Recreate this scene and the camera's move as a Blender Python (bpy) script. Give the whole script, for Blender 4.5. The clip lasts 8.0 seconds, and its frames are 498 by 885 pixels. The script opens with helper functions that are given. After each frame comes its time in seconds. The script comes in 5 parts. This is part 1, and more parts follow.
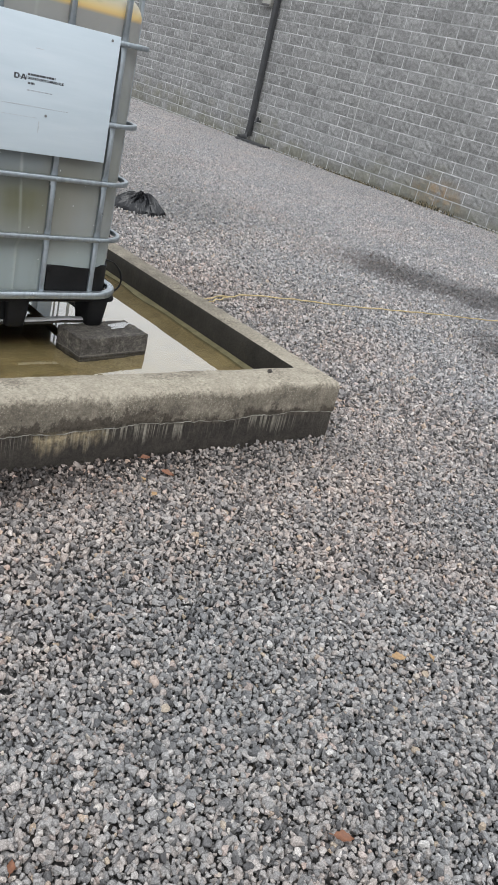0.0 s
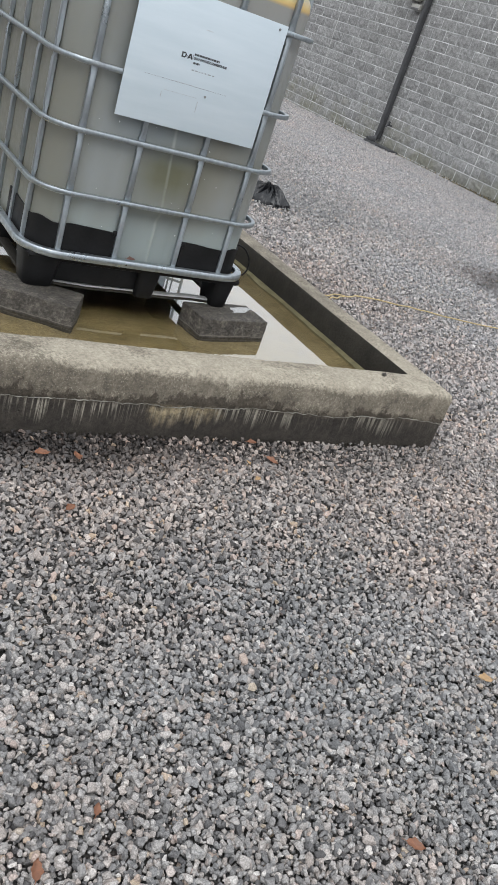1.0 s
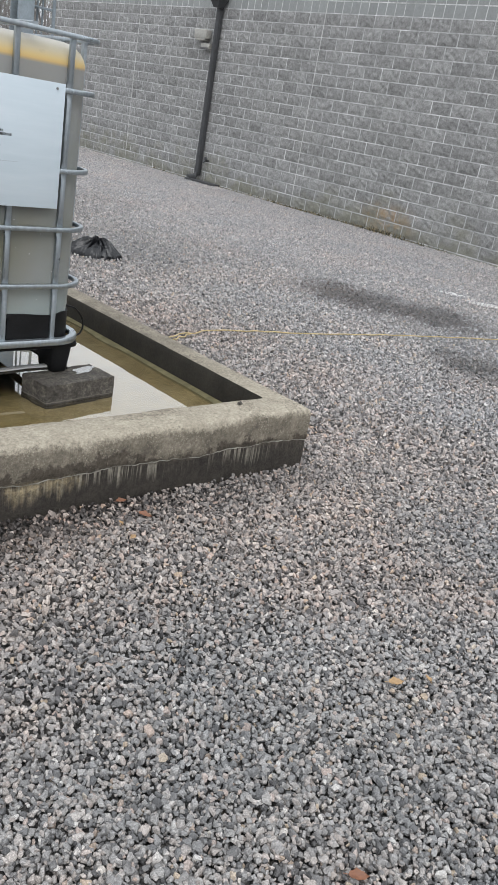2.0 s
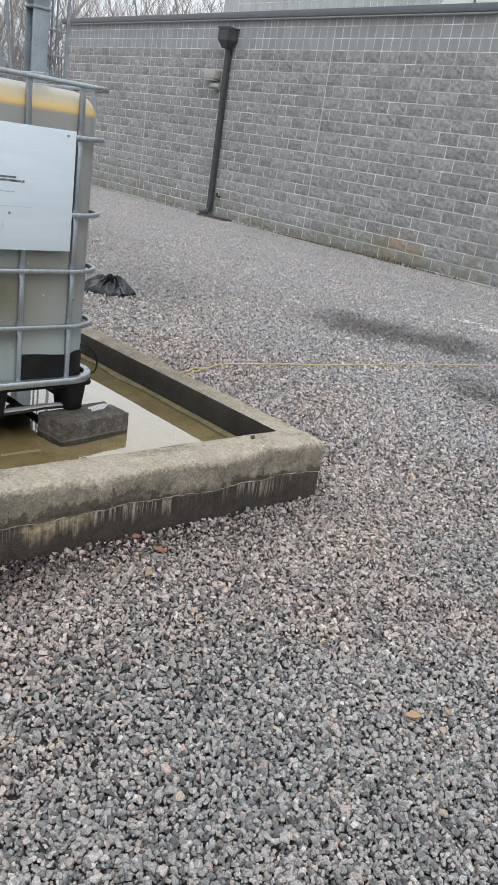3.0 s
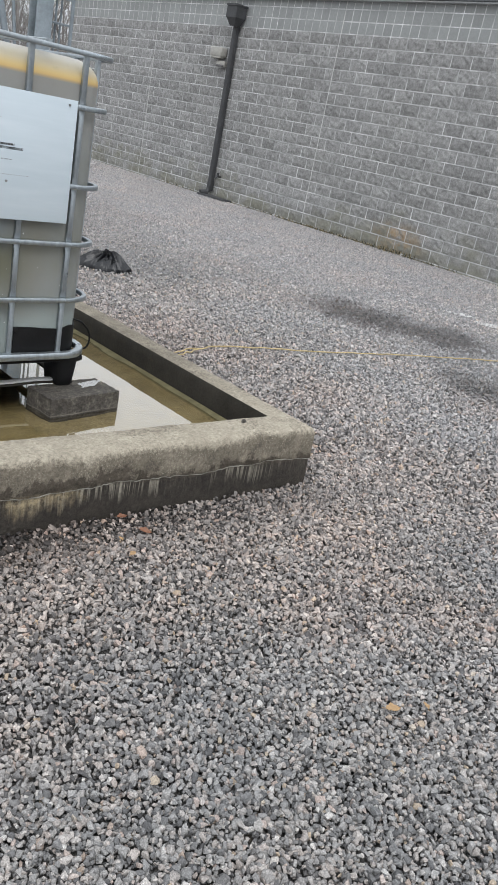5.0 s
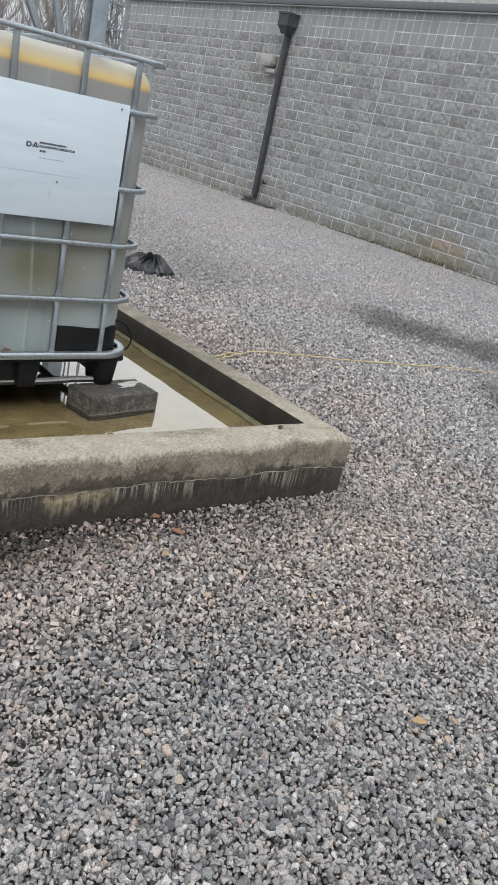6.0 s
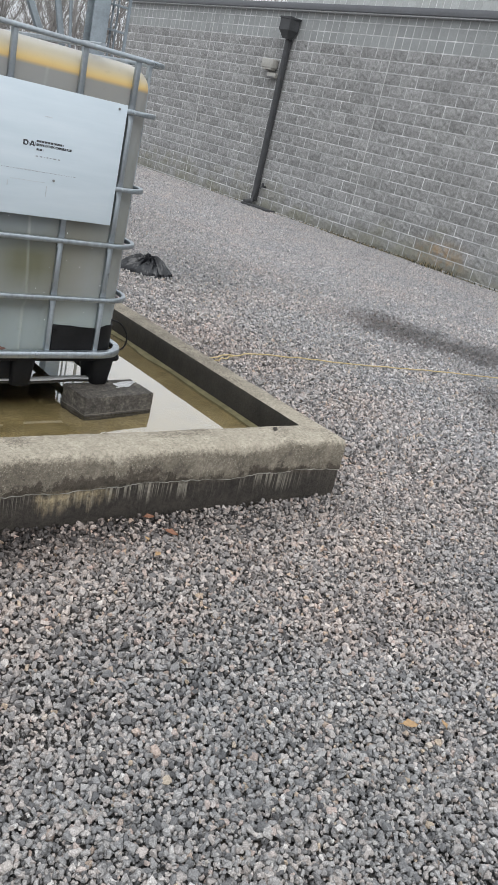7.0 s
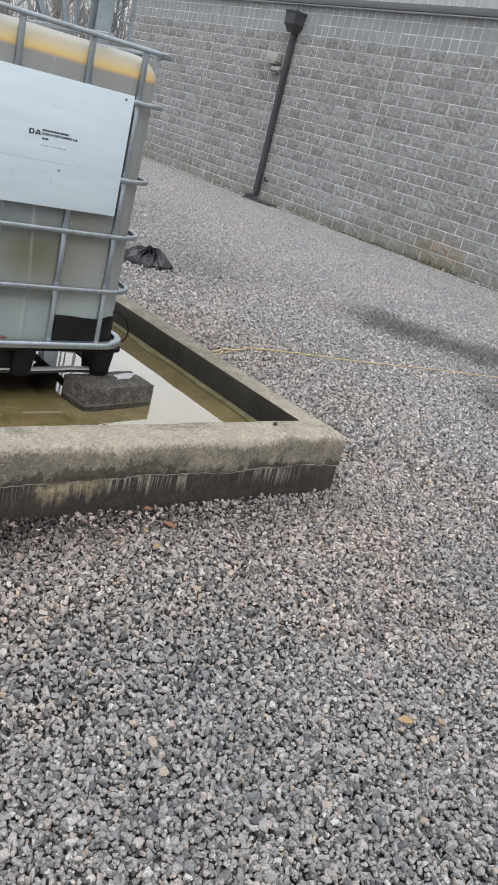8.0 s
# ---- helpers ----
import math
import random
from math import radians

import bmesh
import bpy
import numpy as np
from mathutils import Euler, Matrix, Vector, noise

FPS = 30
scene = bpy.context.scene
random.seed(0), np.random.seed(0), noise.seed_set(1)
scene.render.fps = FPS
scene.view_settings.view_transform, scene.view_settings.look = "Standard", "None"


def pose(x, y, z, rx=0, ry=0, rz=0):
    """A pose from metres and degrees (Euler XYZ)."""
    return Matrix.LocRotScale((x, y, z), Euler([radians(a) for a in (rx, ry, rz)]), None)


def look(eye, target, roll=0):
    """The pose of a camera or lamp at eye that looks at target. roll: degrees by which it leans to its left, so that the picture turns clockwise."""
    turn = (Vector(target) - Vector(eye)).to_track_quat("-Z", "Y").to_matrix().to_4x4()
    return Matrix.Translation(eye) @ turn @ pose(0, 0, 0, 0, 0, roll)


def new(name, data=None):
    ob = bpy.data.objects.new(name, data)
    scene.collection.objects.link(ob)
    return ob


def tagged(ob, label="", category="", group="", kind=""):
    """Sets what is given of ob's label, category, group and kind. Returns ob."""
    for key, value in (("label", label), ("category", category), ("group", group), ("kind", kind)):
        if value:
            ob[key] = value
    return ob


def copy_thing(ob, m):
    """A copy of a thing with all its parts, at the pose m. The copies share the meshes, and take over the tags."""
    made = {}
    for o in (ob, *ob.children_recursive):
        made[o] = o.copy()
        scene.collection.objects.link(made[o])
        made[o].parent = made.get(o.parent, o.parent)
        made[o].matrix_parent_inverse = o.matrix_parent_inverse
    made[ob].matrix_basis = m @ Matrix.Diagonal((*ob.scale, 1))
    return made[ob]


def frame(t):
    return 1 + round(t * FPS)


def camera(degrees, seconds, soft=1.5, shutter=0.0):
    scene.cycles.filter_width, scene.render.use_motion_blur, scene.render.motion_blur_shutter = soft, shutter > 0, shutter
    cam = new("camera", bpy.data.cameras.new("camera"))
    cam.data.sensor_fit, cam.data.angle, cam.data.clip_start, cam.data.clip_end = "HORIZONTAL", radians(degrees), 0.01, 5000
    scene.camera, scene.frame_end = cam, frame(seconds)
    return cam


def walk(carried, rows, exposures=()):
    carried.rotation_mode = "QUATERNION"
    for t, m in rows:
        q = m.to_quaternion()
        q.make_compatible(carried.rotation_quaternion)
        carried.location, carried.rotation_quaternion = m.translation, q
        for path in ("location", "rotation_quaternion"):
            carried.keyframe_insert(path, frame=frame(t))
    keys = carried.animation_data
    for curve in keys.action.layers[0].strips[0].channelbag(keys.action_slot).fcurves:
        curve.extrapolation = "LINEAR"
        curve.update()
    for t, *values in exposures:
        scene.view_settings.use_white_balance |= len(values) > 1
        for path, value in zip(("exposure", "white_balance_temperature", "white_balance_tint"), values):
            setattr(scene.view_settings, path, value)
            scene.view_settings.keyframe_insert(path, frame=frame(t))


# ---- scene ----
cam = camera(35.4, 8.0, soft=0.5)
PATH = [
    (0, (0.155, 0.352, 1.466), (1.401, 1.668, 0.619), 14.7),
    (0.2, (0.111, 0.385, 1.429), (1.274, 1.737, 0.523), 16.2),
    (0.5, (0.083, 0.424, 1.411), (1.177, 1.722, 0.355), 22.1),
    (0.7, (0.029, 0.396, 1.428), (1.125, 1.722, 0.409), 22.2),
    (1, (0.053, 0.384, 1.426), (1.134, 1.801, 0.519), 20.3),
    (1.2, (0.091, 0.381, 1.427), (1.136, 1.861, 0.581), 18.0),
    (1.5, (0.142, 0.381, 1.44), (1.22, 1.856, 0.625), 11.7),
    (1.7, (0.155, 0.383, 1.441), (1.387, 1.745, 0.65), 11.6),
    (2.8, (0.168, 0.353, 1.474), (1.525, 1.653, 0.79), 9.3),
    (3, (0.164, 0.356, 1.472), (1.451, 1.722, 0.782), 8.8),
    (3.5, (0.154, 0.362, 1.469), (1.383, 1.783, 0.782), 9.7),
    (4, (0.173, 0.351, 1.47), (1.431, 1.753, 0.799), 9.9),
    (4.5, (0.198, 0.356, 1.455), (1.512, 1.702, 0.775), 10.4),
    (5, (0.181, 0.381, 1.463), (1.484, 1.714, 0.739), 11.8),
    (5.2, (0.17, 0.378, 1.466), (1.425, 1.747, 0.724), 11.8),
    (6.5, (0.166, 0.376, 1.459), (1.409, 1.766, 0.737), 13.5),
    (7, (0.181, 0.369, 1.455), (1.424, 1.762, 0.737), 13.8),
    (7.5, (0.162, 0.373, 1.454), (1.4, 1.766, 0.728), 14.5),
    (8, (0.166, 0.378, 1.451), (1.416, 1.758, 0.723), 15.1),
]
walk(cam, [(t, look(eye, target, roll)) for t, eye, target, roll in PATH])

# ---- light ----
world = bpy.data.worlds.new("overcast_sky")
scene.world = world
world.use_nodes = True
wn, wl = world.node_tree.nodes, world.node_tree.links
sky = wn.new("ShaderNodeTexSky")
sky.sky_type, sky.sun_disc = "NISHITA", False
sky.sun_elevation, sky.sun_rotation = radians(48), radians(200)
sky.air_density, sky.dust_density, sky.ozone_density = 1.0, 6.0, 1.0
grey = wn.new("ShaderNodeHueSaturation")
grey.inputs["Saturation"].default_value = 0.12
cloud = wn.new("ShaderNodeMix")
cloud.data_type, cloud.blend_type = "RGBA", "MIX"
cloud.inputs["Factor"].default_value = 0.72
# an even cloud deck, brighter overhead than at the horizon
way = wn.new("ShaderNodeTexCoord")
height = wn.new("ShaderNodeSeparateXYZ")
deck = wn.new("ShaderNodeMapRange")
deck.inputs["From Min"].default_value, deck.inputs["From Max"].default_value = 0.0, 0.5
deck.inputs["To Min"].default_value, deck.inputs["To Max"].default_value = 8.5, 17.5
tint = wn.new("ShaderNodeMix")
tint.data_type, tint.blend_type = "RGBA", "MULTIPLY"
tint.inputs["Factor"].default_value = 1.0
tint.inputs[6].default_value = (0.955, 1.0, 1.06, 1)
wl.new(way.outputs["Generated"], height.inputs[0])
wl.new(height.outputs["Z"], deck.inputs["Value"])
wl.new(deck.outputs[0], tint.inputs[7])
wl.new(tint.outputs[2], cloud.inputs[7])
wl.new(sky.outputs[0], grey.inputs["Color"])
wl.new(grey.outputs[0], cloud.inputs[6])
wl.new(cloud.outputs[2], wn["Background"].inputs["Color"])
wn["Background"].inputs["Strength"].default_value = 0.10

sun = new("sun", bpy.data.lights.new("sun", "SUN"))
sun.data.energy, sun.data.angle, sun.data.color = 1.3, radians(50), (0.98, 0.99, 1.0)
sun.matrix_world = look((0, 0, 30), (11, 16, 0))
scene.view_settings.exposure = 0.015


WATER_Z = 0.147


# ---- material helpers ----
class Nodes:
    """A small builder for one node material."""

    def __init__(self, name, rough=0.8, metal=0.0, spec=0.5):
        self.mat = bpy.data.materials.new(name)
        self.mat.use_nodes = True
        self.tree = self.mat.node_tree
        self.bsdf = self.tree.nodes["Principled BSDF"]
        self.bsdf.inputs["Roughness"].default_value = rough
        self.bsdf.inputs["Metallic"].default_value = metal
        self.bsdf.inputs["Specular IOR Level"].default_value = spec
        self.tc = self.node("ShaderNodeTexCoord")

    def node(self, kind):
        return self.tree.nodes.new(kind)

    def put(self, value, socket):
        if isinstance(value, bpy.types.NodeSocket):
            self.tree.links.new(value, socket)
        else:
            socket.default_value = value

    def coords(self, space="Object", scale=(1, 1, 1), offset=(0, 0, 0)):
        m = self.node("ShaderNodeMapping")
        self.tree.links.new(self.tc.outputs[space], m.inputs["Vector"])
        m.inputs["Scale"].default_value = scale
        m.inputs["Location"].default_value = offset
        return m.outputs[0]

    def noise(self, scale, detail=4, rough=0.55, vec=None, distort=0.0):
        n = self.node("ShaderNodeTexNoise")
        n.inputs["Scale"].default_value = scale
        n.inputs["Detail"].default_value = detail
        n.inputs["Roughness"].default_value = rough
        n.inputs["Distortion"].default_value = distort
        self.tree.links.new(vec or self.tc.outputs["Object"], n.inputs["Vector"])
        return n.outputs["Fac"]

    def voronoi(self, scale, feature="F1", vec=None, out="Distance"):
        n = self.node("ShaderNodeTexVoronoi")
        n.feature = feature
        n.inputs["Scale"].default_value = scale
        self.tree.links.new(vec or self.tc.outputs["Object"], n.inputs["Vector"])
        return n.outputs[out]

    def island(self):
        return self.node("ShaderNodeNewGeometry").outputs["Random Per Island"]

    def one(self):
        return self.node("ShaderNodeObjectInfo").outputs["Random"]

    def axis(self, which, vec=None):
        n = self.node("ShaderNodeSeparateXYZ")
        self.tree.links.new(vec or self.tc.outputs["Object"], n.inputs[0])
        return n.outputs["XYZ".index(which)]

    def ramp(self, fac, stops, mode="LINEAR"):
        n = self.node("ShaderNodeValToRGB")
        n.color_ramp.interpolation = mode
        e = n.color_ramp.elements
        while len(e) < len(stops):
            e.new(0.5)
        for el, (p, c) in zip(e, stops):
            el.position = p
            el.color = (*(c if isinstance(c, tuple) else (c, c, c)), 1)
        self.tree.links.new(fac, n.inputs["Fac"])
        return n.outputs["Color"]

    def span(self, value, a, b, lo=0.0, hi=1.0):
        n = self.node("ShaderNodeMapRange")
        n.clamp = True
        self.put(value, n.inputs["Value"])
        for key, v in (("From Min", a), ("From Max", b), ("To Min", lo), ("To Max", hi)):
            n.inputs[key].default_value = v
        return n.outputs[0]

    def math(self, op, a, b=0.0):
        n = self.node("ShaderNodeMath")
        n.operation = op
        self.put(a, n.inputs[0])
        self.put(b, n.inputs[1])
        return n.outputs[0]

    def mix(self, fac, a, b, blend="MIX"):
        n = self.node("ShaderNodeMix")
        n.data_type, n.blend_type = "RGBA", blend
        self.put(fac, n.inputs["Factor"])
        for v, s in ((a, n.inputs[6]), (b, n.inputs[7])):
            if isinstance(v, tuple):
                v = (*v, 1) if len(v) == 3 else v
            self.put(v, s)
        return n.outputs[2]

    def bump(self, height, strength=0.4, dist=0.01, chain=None):
        n = self.node("ShaderNodeBump")
        n.inputs["Strength"].default_value = strength
        n.inputs["Distance"].default_value = dist
        self.tree.links.new(height, n.inputs["Height"])
        if chain:
            self.tree.links.new(chain, n.inputs["Normal"])
        return n.outputs[0]

    def done(self, color, rough=None, normal=None):
        if isinstance(color, tuple) and len(color) == 3:
            color = (*color, 1)
        self.put(color, self.bsdf.inputs["Base Color"])
        if rough is not None:
            self.put(rough, self.bsdf.inputs["Roughness"])
        if normal is not None:
            self.put(normal, self.bsdf.inputs["Normal"])
        return self.mat


def wet_patch(n, grain):
    """Factor of the wet, dark streaks on the gravel and of the damp strip along the kerb, ragged from stone to stone."""
    wob = n.noise(1.6, 4)
    mottle = n.math("ADD", n.span(n.noise(7, 4, 0.65), 0.3, 0.7, -0.5, 0.5), n.span(grain, 0, 1, -0.8, 0.8))

    def streak(x0, y0, turn, half_w, half_l):
        vec = n.coords("Object", offset=(-x0, -y0, 0))
        spin = n.node("ShaderNodeMapping")
        spin.inputs["Rotation"].default_value = (0, 0, radians(turn))
        n.tree.links.new(vec, spin.inputs["Vector"])
        x, y = n.axis("X", spin.outputs[0]), n.axis("Y", spin.outputs[0])
        x = n.math("ADD", x, n.span(wob, 0.3, 0.7, -0.25, 0.25))
        body = n.math("MULTIPLY", n.span(n.math("ABSOLUTE", x), half_w * 0.3, half_w * 1.5, 1, 0), n.span(n.math("ABSOLUTE", y), half_l * 0.55, half_l * 1.15, 1, 0))
        return n.math("MULTIPLY", n.span(n.math("ADD", body, n.math("MULTIPLY", mottle, 0.55)), 0.28, 0.72), n.span(body, 0.02, 0.25))

    wet = n.math("MAXIMUM", streak(6.55, 5.12, -20, 0.44, 1.05), n.math("MULTIPLY", streak(5.66, 3.28, -35, 0.34, 0.6), 0.85))
    line = n.math("ADD", n.axis("Y"), n.math("MULTIPLY", n.axis("X"), 0.027))
    line = n.math("ADD", line, n.math("ADD", n.span(wob, 0.3, 0.7, -0.07, 0.07), n.math("MULTIPLY", mottle, 0.08)))
    damp = n.math("MULTIPLY", n.span(line, 2.36, 2.60, 0, 1), n.span(n.axis("X"), 2.75, 2.95, 1, 0))
    damp = n.math("MULTIPLY", damp, n.math("MULTIPLY", n.span(n.axis("X"), -0.9, -0.6), n.span(n.math("ADD", n.axis("X"), mottle), 1.5, 2.2, 1, 0.25)))
    return n.math("MAXIMUM", n.math("MULTIPLY", wet, 0.7), damp)


def gravel_material(pieces):
    n = Nodes("crushed_stone" if pieces else "gravel_bed", 0.85, spec=0.35)
    if pieces:
        r = n.island()
    else:
        cells = n.node("ShaderNodeTexVoronoi")
        cells.inputs["Scale"].default_value = 46
        n.tree.links.new(n.tc.outputs["Object"], cells.inputs["Vector"])
        split = n.node("ShaderNodeSeparateColor")
        n.tree.links.new(cells.outputs["Color"], split.inputs[0])
        r = split.outputs[0]
    base = n.ramp(r, [(0.0, (0.085, 0.085, 0.088)), (0.12, (0.15, 0.152, 0.155)), (0.36, (0.25, 0.25, 0.25)), (0.6, (0.33, 0.326, 0.32)),
                      (0.8, (0.33, 0.303, 0.285)), (0.89, (0.44, 0.425, 0.41)), (0.955, (0.37, 0.305, 0.275)), (0.978, (0.39, 0.325, 0.245)), (0.985, (0.50, 0.49, 0.475)), (1.0, (0.50, 0.49, 0.475))])
    patches = n.ramp(n.noise(0.9, 5, 0.62), [(0.3, (0.88, 0.905, 0.93)), (0.48, (1, 0.995, 0.99)), (0.7, (1.10, 1.02, 0.975))])
    col = n.mix(1.0, n.mix(1.0, base, (0.922, 0.912, 0.905), "MULTIPLY"), patches, "MULTIPLY")
    # reddish dust in the gravel round the basin
    dust = n.math("MULTIPLY", n.span(n.math("ADD", n.axis("Y"), n.span(n.noise(1.4, 4, 0.6), 0.3, 0.7, -0.4, 0.4)), 1.5, 2.3), n.span(n.axis("X"), 2.8, 4.6, 1, 0))
    col = n.mix(dust, col, n.mix(1.0, col, (1.18, 1.10, 1.05), "MULTIPLY"))
    speck = n.ramp(n.noise(260, 4, 0.8), [(0.3, 0.45), (0.5, 0.98), (0.7, 1.7)])
    col = n.mix(1.0, col, speck, "MULTIPLY")
    # brightness lifted in the colour towards the wall, as distant gravel renders too dark
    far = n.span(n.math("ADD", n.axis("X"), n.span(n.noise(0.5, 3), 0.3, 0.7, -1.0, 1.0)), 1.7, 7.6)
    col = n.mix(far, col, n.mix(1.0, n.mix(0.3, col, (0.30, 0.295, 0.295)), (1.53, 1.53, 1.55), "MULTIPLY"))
    wet = wet_patch(n, r)
    col = n.mix(wet, col, n.mix(1.0, col, (0.13, 0.125, 0.125), "MULTIPLY"))
    rough = n.span(wet, 0, 1, 0.85, 0.55)
    if pieces:
        nor = n.bump(n.noise(420, 4, 0.7), 0.35, 0.0015)
    else:
        # crevice shade between the stones put into the bed's colour, fading towards the wall
        crevice_shade = n.span(n.math("ADD", n.axis("X"), n.math("MULTIPLY", n.axis("Y"), 0.6)), 5.5, 8.8, 0.7, 0)
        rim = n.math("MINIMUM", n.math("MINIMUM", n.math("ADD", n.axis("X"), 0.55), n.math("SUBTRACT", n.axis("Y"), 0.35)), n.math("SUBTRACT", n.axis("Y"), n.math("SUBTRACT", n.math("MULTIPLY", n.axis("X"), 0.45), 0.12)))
        crevice_shade = n.math("MULTIPLY", crevice_shade, n.span(n.math("ADD", rim, n.span(n.noise(5, 3), 0.3, 0.7, -0.12, 0.12)), 0.0, 0.15))
        col = n.mix(crevice_shade, col, (0.05, 0.048, 0.045))
        # gaps between the cell stones are darkened in the colour as well
        gap = n.span(cells.outputs["Distance"], 0.25, 0.62, 1, 0)
        col = n.mix(n.span(gap, 0, 0.5, 0.55, 0), col, (0.07, 0.068, 0.065))
        nor = n.bump(n.math("ADD", gap, n.noise(160, 3)), 0.9, 0.02)
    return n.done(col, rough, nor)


def curb_material():
    """Old cast concrete: bleached crest, damp foot, runs of lime below the pour seam."""
    n = Nodes("cast_concrete", 0.9, spec=0.2)
    z = n.axis("Z")
    big = n.noise(3.0, 5, 0.6)
    mid = n.noise(14, 5, 0.65)
    fine = n.noise(75, 6, 0.8)
    crest = n.ramp(mid, [(0.3, (0.285, 0.26, 0.222)), (0.5, (0.34, 0.312, 0.268)), (0.7, (0.40, 0.369, 0.32))])
    crest = n.mix(n.span(n.noise(5, 6, 0.65), 0.5, 0.74, 0, 0.32), crest, (0.20, 0.178, 0.145))
    grime = n.math("MULTIPLY", n.span(n.axis("Y"), 2.78, 3.7), n.span(n.noise(6, 5, 0.65), 0.35, 0.6, 0.35, 0.85))
    crest = n.mix(grime, crest, (0.135, 0.122, 0.106))
    tall = n.coords("Object", (1, 1, 0.8))
    face = n.ramp(n.noise(13, 7, 0.75, tall), [(0.3, (0.10, 0.09, 0.077)), (0.45, (0.155, 0.139, 0.118)), (0.56, (0.205, 0.185, 0.157)), (0.72, (0.30, 0.272, 0.232))])
    edge = n.math("ADD", z, n.math("ADD", n.span(fine, 0.3, 0.7, -0.014, 0.014), n.span(big, 0.3, 0.7, -0.03, 0.03)))
    grit = n.math("MULTIPLY", n.span(n.voronoi(120), 0.22, 0.34, 1, 0), n.span(n.noise(9, 4), 0.42, 0.6, 0.15, 0.8))
    face = n.mix(grit, face, (0.37, 0.342, 0.295))
    col = n.mix(n.span(edge, 0.246, 0.268, 1, 0), crest, face)
    ragged = n.math("ADD", n.span(n.noise(21, 7, 0.75, tall), 0.3, 0.7, -0.055, 0.055), n.span(n.noise(2.6, 3), 0.3, 0.7, -0.045, 0.045))
    damp = n.span(n.math("ADD", z, ragged), 0.158, 0.180, 1, 0)
    dark = n.ramp(mid, [(0.3, (0.042, 0.036, 0.031)), (0.7, (0.098, 0.085, 0.072))])
    col = n.mix(n.math("MULTIPLY", damp, 0.88), col, dark)
    foot = n.span(n.math("ADD", z, n.span(n.noise(2.6, 1), 0.3, 0.7, -0.01, 0.01)), 0.117, 0.141, 1, 0)
    wet = n.ramp(mid, [(0.3, (0.029, 0.0265, 0.025)), (0.7, (0.060, 0.053, 0.048))])
    col = n.mix(foot, col, wet)
    runs = n.noise(1.0, 3, 0.6, n.coords("Object", (85, 85, 1.0)))
    patch = n.noise(3.6, 2, 0.5, n.coords("Object", (1, 1, 0.3), (4.1, 0, 0)))
    lime = n.math("MULTIPLY", n.span(runs, 0.50, 0.60), n.span(patch, 0.40, 0.50, 0.12, 1))
    reach = n.math("ADD", n.span(n.noise(1.0, 3, 0.6, n.coords("Object", (28, 28, 1))), 0.3, 0.7, -0.045, 0.035), n.span(n.noise(4, 2), 0.3, 0.7, -0.015, 0.015))
    hang = n.math("MULTIPLY", n.span(n.math("ADD", z, reach), 0.05, 0.12), foot)
    col = n.mix(n.math("MULTIPLY", n.math("MULTIPLY", lime, hang), 0.85), col, (0.36, 0.34, 0.30))
    spot = n.math("ADD", n.math("ABSOLUTE", n.math("SUBTRACT", n.axis("X"), 1.43)), n.span(n.noise(14, 3), 0.3, 0.7, -0.05, 0.05))
    ochre = n.math("MULTIPLY", n.span(spot, 0.11, 0.18, 1, 0), hang)
    ochre = n.math("MULTIPLY", ochre, n.span(n.noise(40, 5, 0.7, tall), 0.35, 0.6, 0.1, 1))
    col = n.mix(n.math("MULTIPLY", ochre, 0.9), col, (0.36, 0.30, 0.205))
    grain = n.ramp(fine, [(0.32, 0.62), (0.5, 1.0), (0.68, 1.34)])
    col = n.mix(1.0, col, grain, "MULTIPLY")
    col = n.mix(1.0, col, (1.12, 1.095, 1.02), "MULTIPLY")
    pits = n.span(n.voronoi(26), 0.0, 0.12)
    nor = n.bump(n.math("ADD", n.math("ADD", mid, fine), pits), 0.9, 0.009)
    return n.done(col, n.span(foot, 0, 1, 0.92, 0.75), nor)


